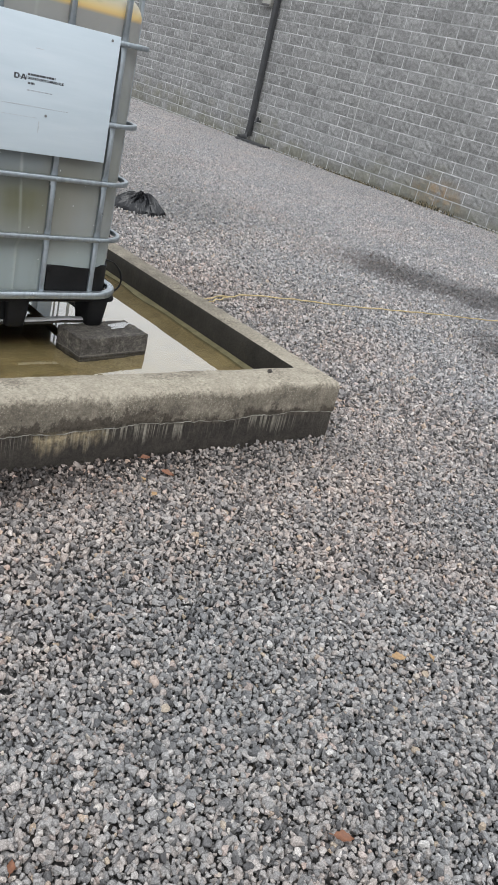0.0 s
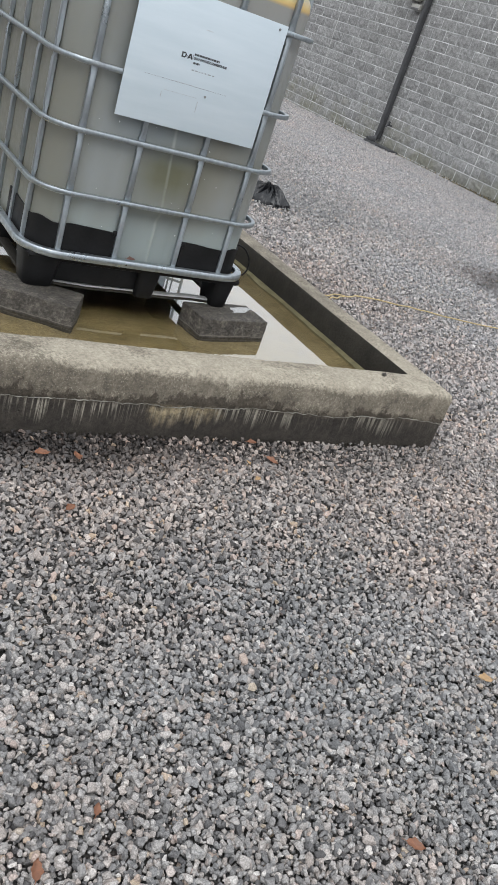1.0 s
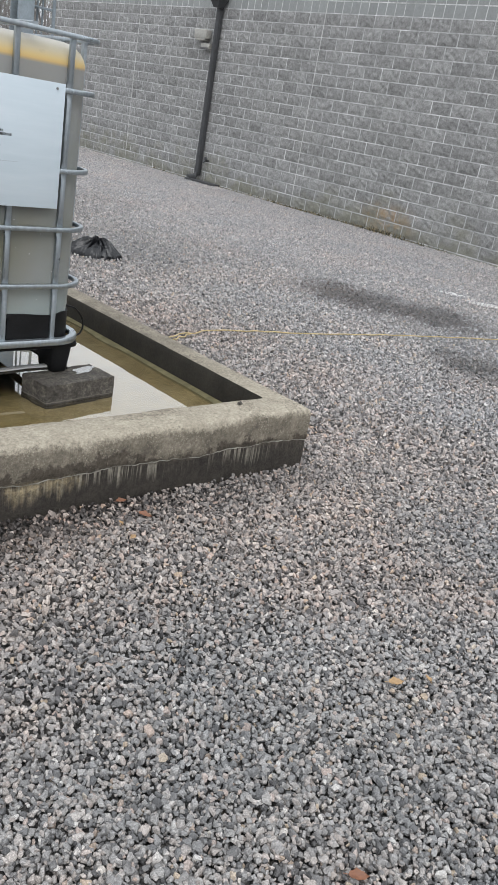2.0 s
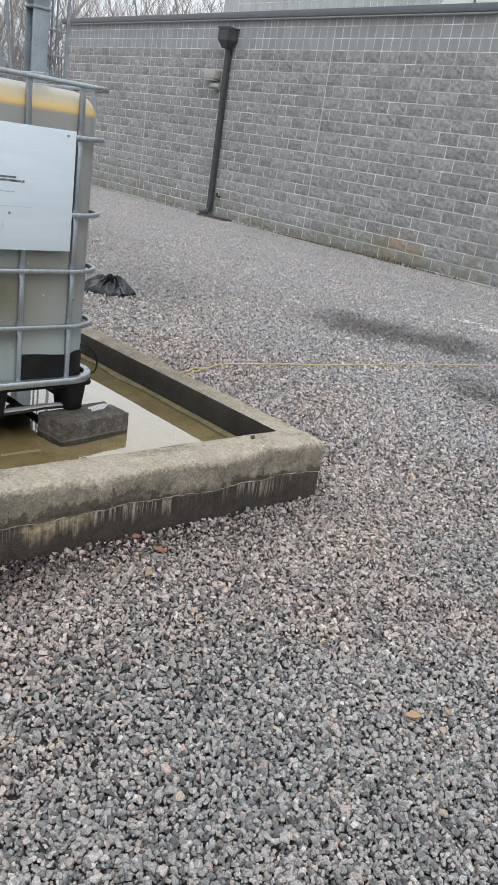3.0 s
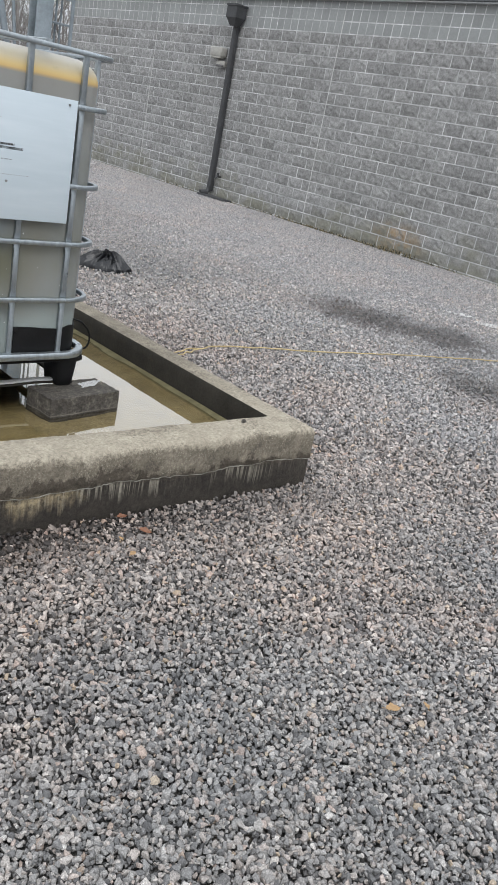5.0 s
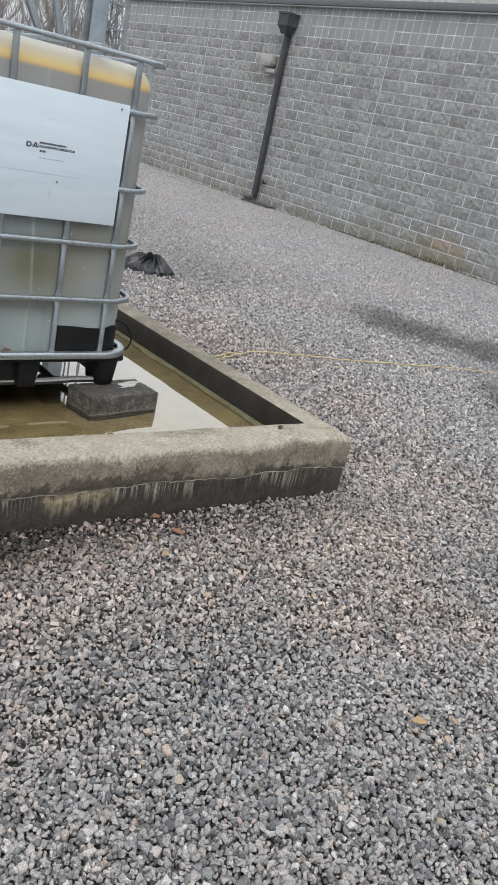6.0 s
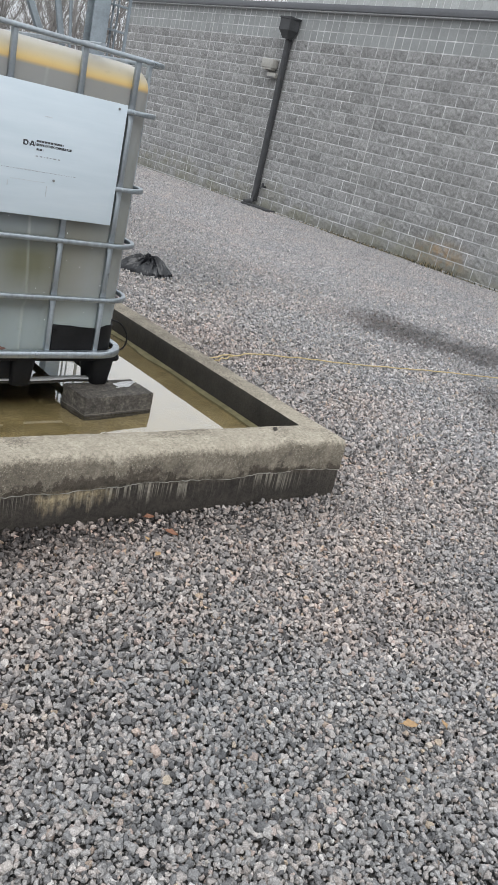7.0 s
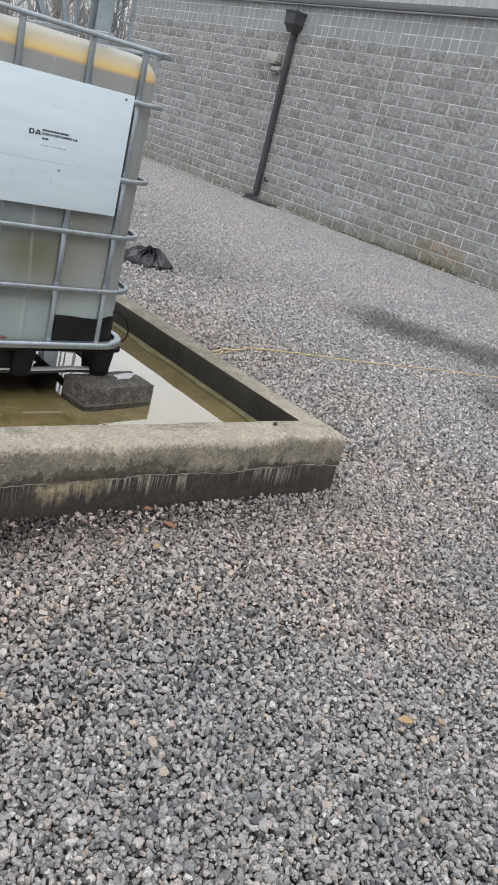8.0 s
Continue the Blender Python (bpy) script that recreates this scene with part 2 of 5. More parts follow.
def block_material(name, tint, rough_face, per_object):
    n = Nodes(name, 0.93, spec=0.25)
    r = n.one() if per_object else n.island()
    k = 0.75 if rough_face else 0.45
    tone = n.ramp(r, [(0.0, tuple(c * (1 - 0.22 * k) for c in tint)), (0.25, tuple(c * (1 - 0.08 * k) for c in tint)), (0.6, tint), (0.85, tuple(c * (1 + 0.08 * k) for c in tint)), (1.0, tuple(c * (1 + 0.16 * k) for c in tint))])
    where = n.node("ShaderNodeNewGeometry").outputs["Position"]
    blotch, fine = n.noise(17, 5, 0.7, where), n.noise(62, 5, 0.75, where)
    grain = n.ramp(blotch, [(0.28, 0.6 if rough_face else 0.9), (0.5, 1.0), (0.72, 1.38 if rough_face else 1.08)])
    col = n.mix(1.0, tone, grain, "MULTIPLY")
    col = n.mix(1.0, col, n.ramp(fine, [(0.3, 0.7 if rough_face else 0.92), (0.7, 1.25 if rough_face else 1.06)]), "MULTIPLY")
    weather = n.ramp(n.noise(0.42, 4, 0.6, where), [(0.3, (0.955, 0.955, 0.94)), (0.5, (1, 1, 1)), (0.7, (1.035, 1.035, 1.035))])
    col = n.mix(1.0, col, weather, "MULTIPLY")
    if rough_face:
        x, y, z = (n.axis(a, where) for a in "XYZ")
        moss = n.span(n.math("ADD", z, n.span(n.noise(1.3, 4, 0.6, where), 0.3, 0.7, -0.5, 0.5)), -0.03, 0.52, 0.6, 0)
        col = n.mix(moss, col, (0.205, 0.20, 0.145))
        rust = n.math("MULTIPLY", n.span(n.math("ABSOLUTE", n.math("SUBTRACT", y, 9.45)), 0.1, 0.75, 1, 0), n.span(n.math("ABSOLUTE", n.math("SUBTRACT", z, 0.24)), 0.06, 0.32, 1, 0))
        rust = n.math("MULTIPLY", rust, n.span(n.noise(6, 4, 0.7, where), 0.4, 0.6))
        col = n.mix(n.math("MULTIPLY", rust, 0.65), col, (0.36, 0.22, 0.09))
    nor = n.bump(n.math("ADD", blotch, fine), 0.8 if rough_face else 0.2, 0.012 if rough_face else 0.003)
    return n.done(col, None, nor)


def zinc_material(name, tone=0.55, rough=0.42, metal=0.85):
    n = Nodes(name, rough, metal)
    cells = n.ramp(n.voronoi(55, vec=None, out="Distance"), [(0.1, (tone * 0.84, tone * 0.95, tone * 1.02)), (0.6, (tone * 0.94, tone * 1.04, tone * 1.11))])
    dull = n.noise(9, 4)
    col = n.mix(n.span(dull, 0.45, 0.7, 0, 0.5), cells, (tone * 0.72, tone * 0.75, tone * 0.78))
    streak = n.noise(5, 3, 0.6, n.coords("Object", (12, 12, 1)))
    col = n.mix(1.0, col, n.ramp(streak, [(0.3, 0.85), (0.7, 1.1)]), "MULTIPLY")
    return n.done(col, n.span(dull, 0.3, 0.7, rough - 0.08, rough + 0.2), n.bump(n.noise(60, 4, 0.65), 0.3, 0.003))


def plain(name, color, rough=0.6, metal=0.0, spec=0.5, vary=0.15, scale=14, bump=0.15, dist=0.003):
    n = Nodes(name, rough, metal, spec)
    f = n.noise(scale, 5, 0.62)
    fine = n.noise(scale * 9, 3, 0.6)
    lo, hi = tuple(c * (1 - vary) for c in color), tuple(c * (1 + vary) for c in color)
    col = n.mix(1.0, n.ramp(f, [(0.3, lo), (0.7, hi)]), n.ramp(fine, [(0.3, 1 - vary * 0.5), (0.7, 1 + vary * 0.5)]), "MULTIPLY")
    return n.done(col, n.span(f, 0.3, 0.7, max(rough - 0.08, 0.03), min(rough + 0.1, 1)), n.bump(fine, bump, dist))


def tank_material():
    """Milky blow-moulded plastic: clear and yellowed over the fill line, murky oil and water below it."""
    n = Nodes("milky_plastic", 0.42, spec=0.32)
    z = n.axis("Z")
    murk = n.ramp(n.noise(1.7, 3, 0.5), [(0.3, (0.185, 0.187, 0.165)), (0.5, (0.225, 0.234, 0.224)), (0.7, (0.25, 0.272, 0.277))])
    stripes = n.noise(1.0, 2, 0.5, n.coords("Object", (7, 7, 0.35)))
    murk = n.mix(n.span(stripes, 0.4, 0.65, 0, 0.5), murk, (0.26, 0.28, 0.28))
    edges = n.noise(1.0, 1, 0.4, n.coords("Object", (4.2, 4.2, 0.2), (2.3, 0, 0)))
    murk = n.mix(n.span(edges, 0.5, 0.68, 0, 0.55), murk, (0.185, 0.176, 0.145))
    olive = n.math("MULTIPLY", n.span(n.math("ABSOLUTE", n.math("ADD", n.axis("X"), 0.34)), 0.05, 0.22, 1, 0), n.span(n.math("ABSOLUTE", n.math("SUBTRACT", n.axis("Z"), 0.76)), 0.03, 0.2, 1, 0))
    murk = n.mix(n.math("MULTIPLY", olive, 0.85), murk, (0.105, 0.104, 0.056))
    low = n.span(n.math("ADD", n.axis("Z"), n.span(n.noise(3, 2), 0.3, 0.7, -0.05, 0.05)), 0.5, 0.64, 1, 0)
    murk = n.mix(n.math("MULTIPLY", low, 0.8), murk, (0.27, 0.31, 0.305))
    bend = n.math("ADD", n.axis("X"), n.math("ADD", 0.345, n.math("MULTIPLY", n.math("SINE", n.math("MULTIPLY", n.axis("Z"), 4.0)), -0.02)))
    high = n.span(z, 1.2, 1.45, 0, 0.75)
    murk = n.mix(high, murk, (0.275, 0.27, 0.255))
    blue = n.math("MULTIPLY", n.span(n.math("ABSOLUTE", n.math("ADD", n.axis("X"), 0.42)), 0.12, 0.26, 0.6, 0), n.span(n.math("ABSOLUTE", n.math("SUBTRACT", z, 0.98)), 0.08, 0.2, 1, 0))
    murk = n.mix(blue, murk, (0.19, 0.215, 0.23))
    brown = n.math("MULTIPLY", n.span(n.axis("X"), -0.78, -0.66, 0.8, 0), n.span(z, 1.0, 1.35, 1, 0.3))
    murk = n.mix(brown, murk, (0.165, 0.163, 0.135))
    # light caught by the moulded seam, painted on as a thin pale stripe
    seam_highlight = n.math("MULTIPLY", n.span(n.math("ABSOLUTE", bend), 0.002, 0.009, 1, 0), n.span(n.noise(4, 2), 0.35, 0.55, 0.3, 1))
    murk = n.mix(n.math("MULTIPLY", seam_highlight, n.span(n.axis("Y"), 0.1, 0.2, 0.4, 0)), murk, (0.40, 0.42, 0.38))
    # colour darkened towards the top to offset skylight on the rounded edge
    empty = n.ramp(n.span(z, 1.485, 1.575), [(0.0, (0.56, 0.37, 0.14)), (0.2, (0.60, 0.45, 0.20)), (0.5, (0.50, 0.44, 0.31)), (0.8, (0.38, 0.36, 0.31)), (1.0, (0.28, 0.275, 0.255))])
    col = n.mix(n.span(z, 1.478, 1.492), murk, empty)
    dirt = n.noise(30, 5, 0.7)
    col = n.mix(n.span(dirt, 0.6, 0.8, 0, 0.25), col, (0.2, 0.19, 0.16))
    n.bsdf.inputs["Subsurface Weight"].default_value = 0.12
    n.bsdf.inputs["Subsurface Radius"].default_value = (0.03, 0.025, 0.015)
    return n.done(col, n.span(dirt, 0.3, 0.7, 0.36, 0.55), n.bump(n.noise(12, 3), 0.08, 0.01))


def water_material():
    n = Nodes("oily_water", 0.02)
    t = n.tree
    glossy, clear, mixer, fres = n.node("ShaderNodeBsdfGlossy"), n.node("ShaderNodeBsdfTransparent"), n.node("ShaderNodeMixShader"), n.node("ShaderNodeFresnel")
    glossy.inputs["Roughness"].default_value = 0.012
    glossy.inputs["Color"].default_value = (1, 1, 1, 1)
    clear.inputs["Color"].default_value = (0.95, 0.93, 0.82, 1)
    fres.inputs["IOR"].default_value = 1.42
    nor = n.bump(n.noise(3.0, 2, 0.4), 0.015, 0.01)
    for nd in (glossy, fres):
        t.links.new(nor, nd.inputs["Normal"])
    film = n.math("MINIMUM", n.math("MULTIPLY", fres.outputs[0], 2.5), 0.95)
    t.links.new(film, mixer.inputs[0])
    t.links.new(clear.outputs[0], mixer.inputs[1])
    t.links.new(glossy.outputs[0], mixer.inputs[2])
    t.links.new(mixer.outputs[0], t.nodes["Material Output"].inputs["Surface"])
    return n.mat


def silt_material():
    n = Nodes("olive_silt", 0.8, spec=0.3)
    a = n.ramp(n.noise(7, 6, 0.65), [(0.3, (0.27, 0.215, 0.125)), (0.5, (0.35, 0.285, 0.17)), (0.72, (0.43, 0.36, 0.23))])
    fine = n.noise(80, 4, 0.7)
    col = n.mix(1.0, a, n.ramp(fine, [(0.3, 0.7), (0.7, 1.25)]), "MULTIPLY")
    # silt above the water darkened in colour to imitate the kerb's dark reflection
    bank_shade = n.span(n.axis("Z"), WATER_Z - 0.006, WATER_Z - 0.001)
    col = n.mix(bank_shade, col, n.ramp(n.noise(22, 5, 0.7), [(0.3, (0.10, 0.088, 0.045)), (0.7, (0.185, 0.165, 0.09))]))
    rings = n.noise(1.0, 3, 0.55, n.coords("Object", (2.2, 9, 1)), 0.6)
    col = n.mix(1.0, col, n.ramp(rings, [(0.42, 0.9), (0.5, 1.0), (0.53, 1.07), (0.56, 1.0)]), "MULTIPLY")
    return n.done(col, None, n.bump(fine, 0.4, 0.004))


def plate_material():
    n = Nodes("white_sheet", 0.42, spec=0.5)
    wipe = n.noise(1.0, 4, 0.6, n.coords("Object", (2.5, 2.5, 22)))
    col = n.ramp(wipe, [(0.3, (0.475, 0.55, 0.60)), (0.6, (0.52, 0.59, 0.64)), (0.8, (0.56, 0.62, 0.665))])
    smear = n.noise(6, 5, 0.7)
    col = n.mix(n.span(smear, 0.6, 0.8, 0, 0.12), col, (0.5, 0.52, 0.54))
    return n.done(col, n.span(smear, 0.3, 0.7, 0.36, 0.55), n.bump(n.noise(5, 2), 0.1, 0.01))


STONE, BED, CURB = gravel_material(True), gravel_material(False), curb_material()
SPLIT = block_material("split_face_block", (0.290, 0.289, 0.285), True, True)
SPLIT_FAR = block_material("split_face_block_far", (0.290, 0.289, 0.285), True, False)
SMOOTH = block_material("smooth_block", (0.305, 0.317, 0.314), False, True)
SMOOTH_FAR = block_material("smooth_block_far", (0.305, 0.317, 0.314), False, False)
# haze over the set-back building is put into this paler block colour
SMOOTH_HAZE = block_material("smooth_block_haze", (0.40, 0.415, 0.41), False, False)
MORTAR = plain("mortar", (0.51, 0.515, 0.515), 0.95, vary=0.42, scale=2.3, spec=0.2)
COPING = plain("coping_metal", (0.13, 0.135, 0.145), 0.5, 0.2, vary=0.12, scale=3)
TRIM = plain("drip_edge_metal", (0.45, 0.46, 0.47), 0.5, 0.3)
BRONZE = plain("dark_painted_metal", (0.055, 0.057, 0.06), 0.55, 0.2, vary=0.25, scale=5)
BEIGE = plain("beige_housing", (0.37, 0.36, 0.33), 0.5)
DARK = plain("dark_plastic_housing", (0.10, 0.10, 0.10), 0.5)
ZINC = zinc_material("galvanised_tube", 0.40, 0.33, 0.9)
ZINC_BRIGHT = zinc_material("galvanised_rail", 0.47, 0.28, 0.9)
STEEL = plain("weathered_steel", (0.215, 0.25, 0.275), 0.55, 0.3, vary=0.2, scale=6)
SKID = plain("dull_zinc_skid", (0.46, 0.465, 0.46), 0.6, 0.2)
TANK, WATER, SILT, PLATE = tank_material(), water_material(), silt_material(), plate_material()
BLACK = plain("black_plastic", (0.009, 0.009, 0.0095), 0.5, spec=0.18, vary=0.3, scale=9)
INK = plain("black_ink", (0.03, 0.03, 0.035), 0.6, vary=0.1)
FAINT = plain("worn_ink", (0.25, 0.265, 0.28), 0.6, vary=0.25, scale=60)
SCREW = plain("screw_steel", (0.25, 0.25, 0.25), 0.4, 0.8)


def wet_block_material():
    """Damp concrete block with a soaked band and a pale tide line over the water."""
    n = Nodes("damp_concrete_block", 0.75, spec=0.3)
    where = n.node("ShaderNodeNewGeometry").outputs["Position"]
    coarse, fine = n.noise(20, 6, 0.75), n.noise(85, 6, 0.8)
    col = n.ramp(coarse, [(0.3, (0.036, 0.032, 0.028)), (0.5, (0.088, 0.079, 0.068)), (0.72, (0.19, 0.173, 0.148))])
    col = n.mix(1.0, col, n.ramp(fine, [(0.32, 0.4), (0.5, 1.0), (0.68, 2.0)]), "MULTIPLY")
    z = n.math("ADD", n.axis("Z", where), n.span(n.noise(9, 2), 0.3, 0.7, -0.004, 0.004))
    line = n.span(n.math("ABSOLUTE", n.math("SUBTRACT", z, 0.156)), 0.001, 0.003, 1, 0)
    col = n.mix(n.span(z, 0.151, 0.155, 0.5, 0), col, (0.055, 0.048, 0.038))
    col = n.mix(n.math("MULTIPLY", line, 0.6), col, (0.22, 0.20, 0.17))
    return n.done(col, n.span(coarse, 0.3, 0.7, 0.55, 0.85), n.bump(n.math("ADD", coarse, fine), 1.0, 0.012))


WETBLOCK = wet_block_material()
ROPE = plain("yellow_rope", (0.44, 0.345, 0.175), 0.8, vary=0.2, scale=40)
BAG = plain("black_bag_film", (0.006, 0.0065, 0.008), 0.17, spec=0.5, vary=0.2, scale=6)
BARK = plain("grey_bark", (0.24, 0.228, 0.218), 0.9, vary=0.3, scale=4)
LEAF_O = plain("orange_leaf", (0.18, 0.078, 0.042), 0.6, vary=0.25, scale=50)
LEAF_R = plain("red_brown_leaf", (0.095, 0.045, 0.034), 0.6, vary=0.3, scale=60)
LEAF_T = plain("tan_leaf", (0.33, 0.215, 0.11), 0.65, vary=0.25, scale=50)
PALE = plain("pale_painted_sheet", (0.62, 0.64, 0.63), 0.5, vary=0.06, scale=2)
ROOF = plain("roof_membrane", (0.30, 0.30, 0.30), 0.9)
SOAKED_DARK = plain("soaked_concrete_and_dark_skid", (0.032, 0.029, 0.024), 0.8, spec=0.2, vary=0.35, scale=9, bump=0.5, dist=0.004)
LIME = plain("lime_crust", (0.30, 0.285, 0.245), 0.95, vary=0.3, scale=30, bump=0.5)
CRUST = plain("pale_patch_crust", (0.52, 0.515, 0.505), 0.95, vary=0.3, scale=25, bump=0.6)
SEALANT = plain("joint_sealant", (0.50, 0.50, 0.49), 0.9, vary=0.2, scale=3)
SCUFF = plain("grey_scuff", (0.43, 0.46, 0.485), 0.6, vary=0.3, scale=80)


# ---- mesh helpers ----
def mesh_of(name, bm, material, smooth=None):
    bmesh.ops.recalc_face_normals(bm, faces=bm.faces)
    me = bpy.data.meshes.new(name)
    bm.to_mesh(me)
    bm.free()
    me.materials.append(material)
    if smooth is not None:
        me.polygons.foreach_set("use_smooth", [True] * len(me.polygons))
        me.set_sharp_from_angle(angle=radians(smooth))
    return me


def part(name, bm, material, parent, label="", smooth=35):
    ob = new(name, mesh_of(name, bm, material, smooth))
    ob.parent = parent
    if label:
        tagged(ob, label)
    return ob


def thing(name, m, label, category, group="", kind=""):
    ob = new(name)
    ob.empty_display_size = 0.1
    ob.matrix_world = m
    return tagged(ob, label, category, group, kind)


def whole(name, bm, material, label, category, kind="", smooth=35, m=None, group=""):
    ob = new(name, mesh_of(name, bm, material, smooth))
    if m is not None:
        ob.matrix_world = m
    return tagged(ob, label, category, group, kind)


def add_box(bm, a, b, bevel=0.0, segs=2, m=None):
    r = bmesh.ops.create_cube(bm, size=1)
    vs = r["verts"]
    for v in vs:
        v.co = Vector([(a[i] + b[i]) / 2 + v.co[i] * (b[i] - a[i]) for i in range(3)])
    if bevel:
        es = list({e for v in vs for e in v.link_edges})
        res = bmesh.ops.bevel(bm, geom=es, offset=bevel, segments=segs, profile=0.5, affect="EDGES")
        vs = list({v for f in res["faces"] for v in f.verts} | {v for v in vs if v.is_valid})
    if m is not None:
        bmesh.ops.transform(bm, matrix=m, verts=[v for v in vs if v.is_valid])
    return bm


def box(a, b, bevel=0.0, segs=2, m=None):
    return add_box(bmesh.new(), a, b, bevel, segs, m)


def add_sweep(bm, path, w, h=None, sides=8, closed=False, scales=None, up=Vector((0, 0, 1)), square=False):
    """A tube of width w and height h along a path."""
    h = h or w
    path = [Vector(p) for p in path]
    n = len(path)
    rings = []
    for i, p in enumerate(path):
        a = path[(i - 1) % n] if (closed or i) else p
        b = path[(i + 1) % n] if (closed or i < n - 1) else p
        d = (b - a).normalized()
        u = up if abs(d.dot(up)) < 0.95 else Vector((0, 1, 0))
        s = d.cross(u).normalized()
        t = s.cross(d).normalized()
        k = scales[i] if scales else 1
        k = k if isinstance(k, tuple) else (k, k)
        ring = []
        for j in range(sides):
            an = 2 * math.pi * (j + 0.5) / sides
            c, q = math.cos(an), math.sin(an)
            if square:
                e = 0.45
                c, q = math.copysign(abs(c) ** e, c), math.copysign(abs(q) ** e, q)
            ring.append(bm.verts.new(p + s * (c * w / 2 * k[0]) + t * (q * h / 2 * k[1])))
        rings.append(ring)
    for i in range(n if closed else n - 1):
        r0, r1 = rings[i], rings[(i + 1) % n]
        for j in range(sides):
            bm.faces.new((r0[j], r0[(j + 1) % sides], r1[(j + 1) % sides], r1[j]))
    if not closed:
        bm.faces.new(rings[0])
        bm.faces.new(rings[-1][::-1])
    return bm


def sweep(*args, **kw):
    return add_sweep(bmesh.new(), *args, **kw)


def arc_rect(x0, x1, y0, y1, r, segs=8):
    """Corner points of a rounded rectangle, counterclockwise."""
    out = []
    for cx, cy, a0 in ((x1 - r, y0 + r, -90), (x1 - r, y1 - r, 0), (x0 + r, y1 - r, 90), (x0 + r, y0 + r, 180)):
        for i in range(segs + 1):
            a = radians(a0 + 90 * i / segs)
            out.append((cx + r * math.cos(a), cy + r * math.sin(a)))
    return out


def raw_mesh(name, verts, faces, material, smooth=False):
    """A mesh from arrays of vertices and of triangles."""
    me = bpy.data.meshes.new(name)
    me.vertices.add(len(verts))
    me.vertices.foreach_set("co", np.asarray(verts, dtype=np.float32).ravel())
    me.loops.add(len(faces) * 3)
    me.loops.foreach_set("vertex_index", np.asarray(faces, dtype=np.int32).ravel())
    me.polygons.add(len(faces))
    me.polygons.foreach_set("loop_start", np.arange(0, len(faces) * 3, 3, dtype=np.int32))
    me.polygons.foreach_set("use_smooth", np.full(len(faces), smooth))
    me.update(calc_edges=True)
    me.materials.append(material)
    return me


# ---- ground ----
WALL_X, ROW0, COURSE = 11.63, 3.462, 0.2032
BASIN_OUT = [(-0.60, 2.702), (2.772, 2.612), (2.735, 5.62), (-0.55, 5.71)]
BASIN_IN = [(-0.40, 2.888), (2.628, 2.808), (2.572, 5.42), (-0.36, 5.51)]
CREST = 0.277


def ground_z(x, y):
    """The yard is level, with a slight unevenness."""
    return 0.005 * np.sin(np.asarray(x) * 2.3 + 1) * np.cos(np.asarray(y) * 1.9)


def ground_sheet():
    bm = bmesh.new()
    xs = [-220, -60, -15, -5] + [-2 + 0.25 * i for i in range(57)] + [14, 20, 60, 220]
    ys = [-220, -60, -15, -5] + [-2 + 0.3 * i for i in range(84)] + [26, 40, 80, 220]
    g = [[bm.verts.new((x, y, float(ground_z(x, y)) - 0.026)) for y in ys] for x in xs]
    for i in range(len(xs) - 1):
        for j in range(len(ys) - 1):
            cx, cy = (xs[i] + xs[i + 1]) / 2, (ys[j] + ys[j + 1]) / 2
            if -0.3 < cx < 2.3 and 3.2 < cy < 5.2:
                continue
            bm.faces.new((g[i][j], g[i + 1][j], g[i + 1][j + 1], g[i][j + 1]))
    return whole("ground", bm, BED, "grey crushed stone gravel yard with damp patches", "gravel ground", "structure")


ground_sheet()


def in_quad(x, y, quad, grow=0.0):
    ok = np.ones_like(x, dtype=bool)
    for (ax, ay), (bx, by) in zip(quad, quad[1:] + quad[:1]):
        ln = math.hypot(bx - ax, by - ay)
        ok &= ((bx - ax) * (y - ay) - (by - ay) * (x - ax)) / ln > -grow
    return ok


def shard_shapes(seed, points, count):
    """Angular crushed-stone shapes: hulls over random points of a boxy ball, all with the same number of faces."""
    rng = np.random.default_rng(seed)
    vs, fs = [], []
    while len(vs) < count:
        p = rng.normal(size=(points, 3))
        p /= np.linalg.norm(p, axis=1, keepdims=True)
        p = np.sign(p) * np.abs(p) ** 0.7
        bm = bmesh.new()
        for q in p:
            bm.verts.new(q)
        bm.verts.index_update()
        bmesh.ops.convex_hull(bm, input=list(bm.verts))
        bmesh.ops.triangulate(bm, faces=list(bm.faces))
        bmesh.ops.recalc_face_normals(bm, faces=bm.faces)
        if len(bm.verts) == points and len(bm.faces) == 2 * points - 4 and min(np.ptp(p, axis=0)) > 1.0:
            bm.verts.index_update()
            bm.verts.ensure_lookup_table()
            vs.append([v.co[:] for v in bm.verts])
            fs.append([[v.index for v in f.verts] for f in bm.faces])
        bm.free()
    return np.array(vs), np.array(fs)


def stones(rng, x, y, z, size, shapes):
    n = len(x)
    verts, tris = shapes
    pick = rng.integers(0, len(verts), n)
    v = verts[pick] * np.stack([rng.uniform(1.0, 1.45, n), rng.uniform(0.82, 1.08, n), rng.uniform(0.62, 0.92, n)], 1)[:, None, :]
    q = rng.normal(size=(n, 4)) * np.array([1, 0.75, 0.75, 1])
    q /= np.linalg.norm(q, axis=1, keepdims=True)
    w, a, b, c = q.T
    rot = np.stack([1 - 2 * (b * b + c * c), 2 * (a * b - c * w), 2 * (a * c + b * w), 2 * (a * b + c * w), 1 - 2 * (a * a + c * c), 2 * (b * c - a * w),
                    2 * (a * c - b * w), 2 * (b * c + a * w), 1 - 2 * (a * a + b * b)], 1).reshape(n, 3, 3)
    v = np.einsum("nij,nvj->nvi", rot, v) * size[:, None, None]
    v += np.stack([x, y, z], 1)[:, None, :]
    f = tris[pick] + (np.arange(n) * verts.shape[1])[:, None, None]
    return v.reshape(-1, 3), f.reshape(-1, 3)


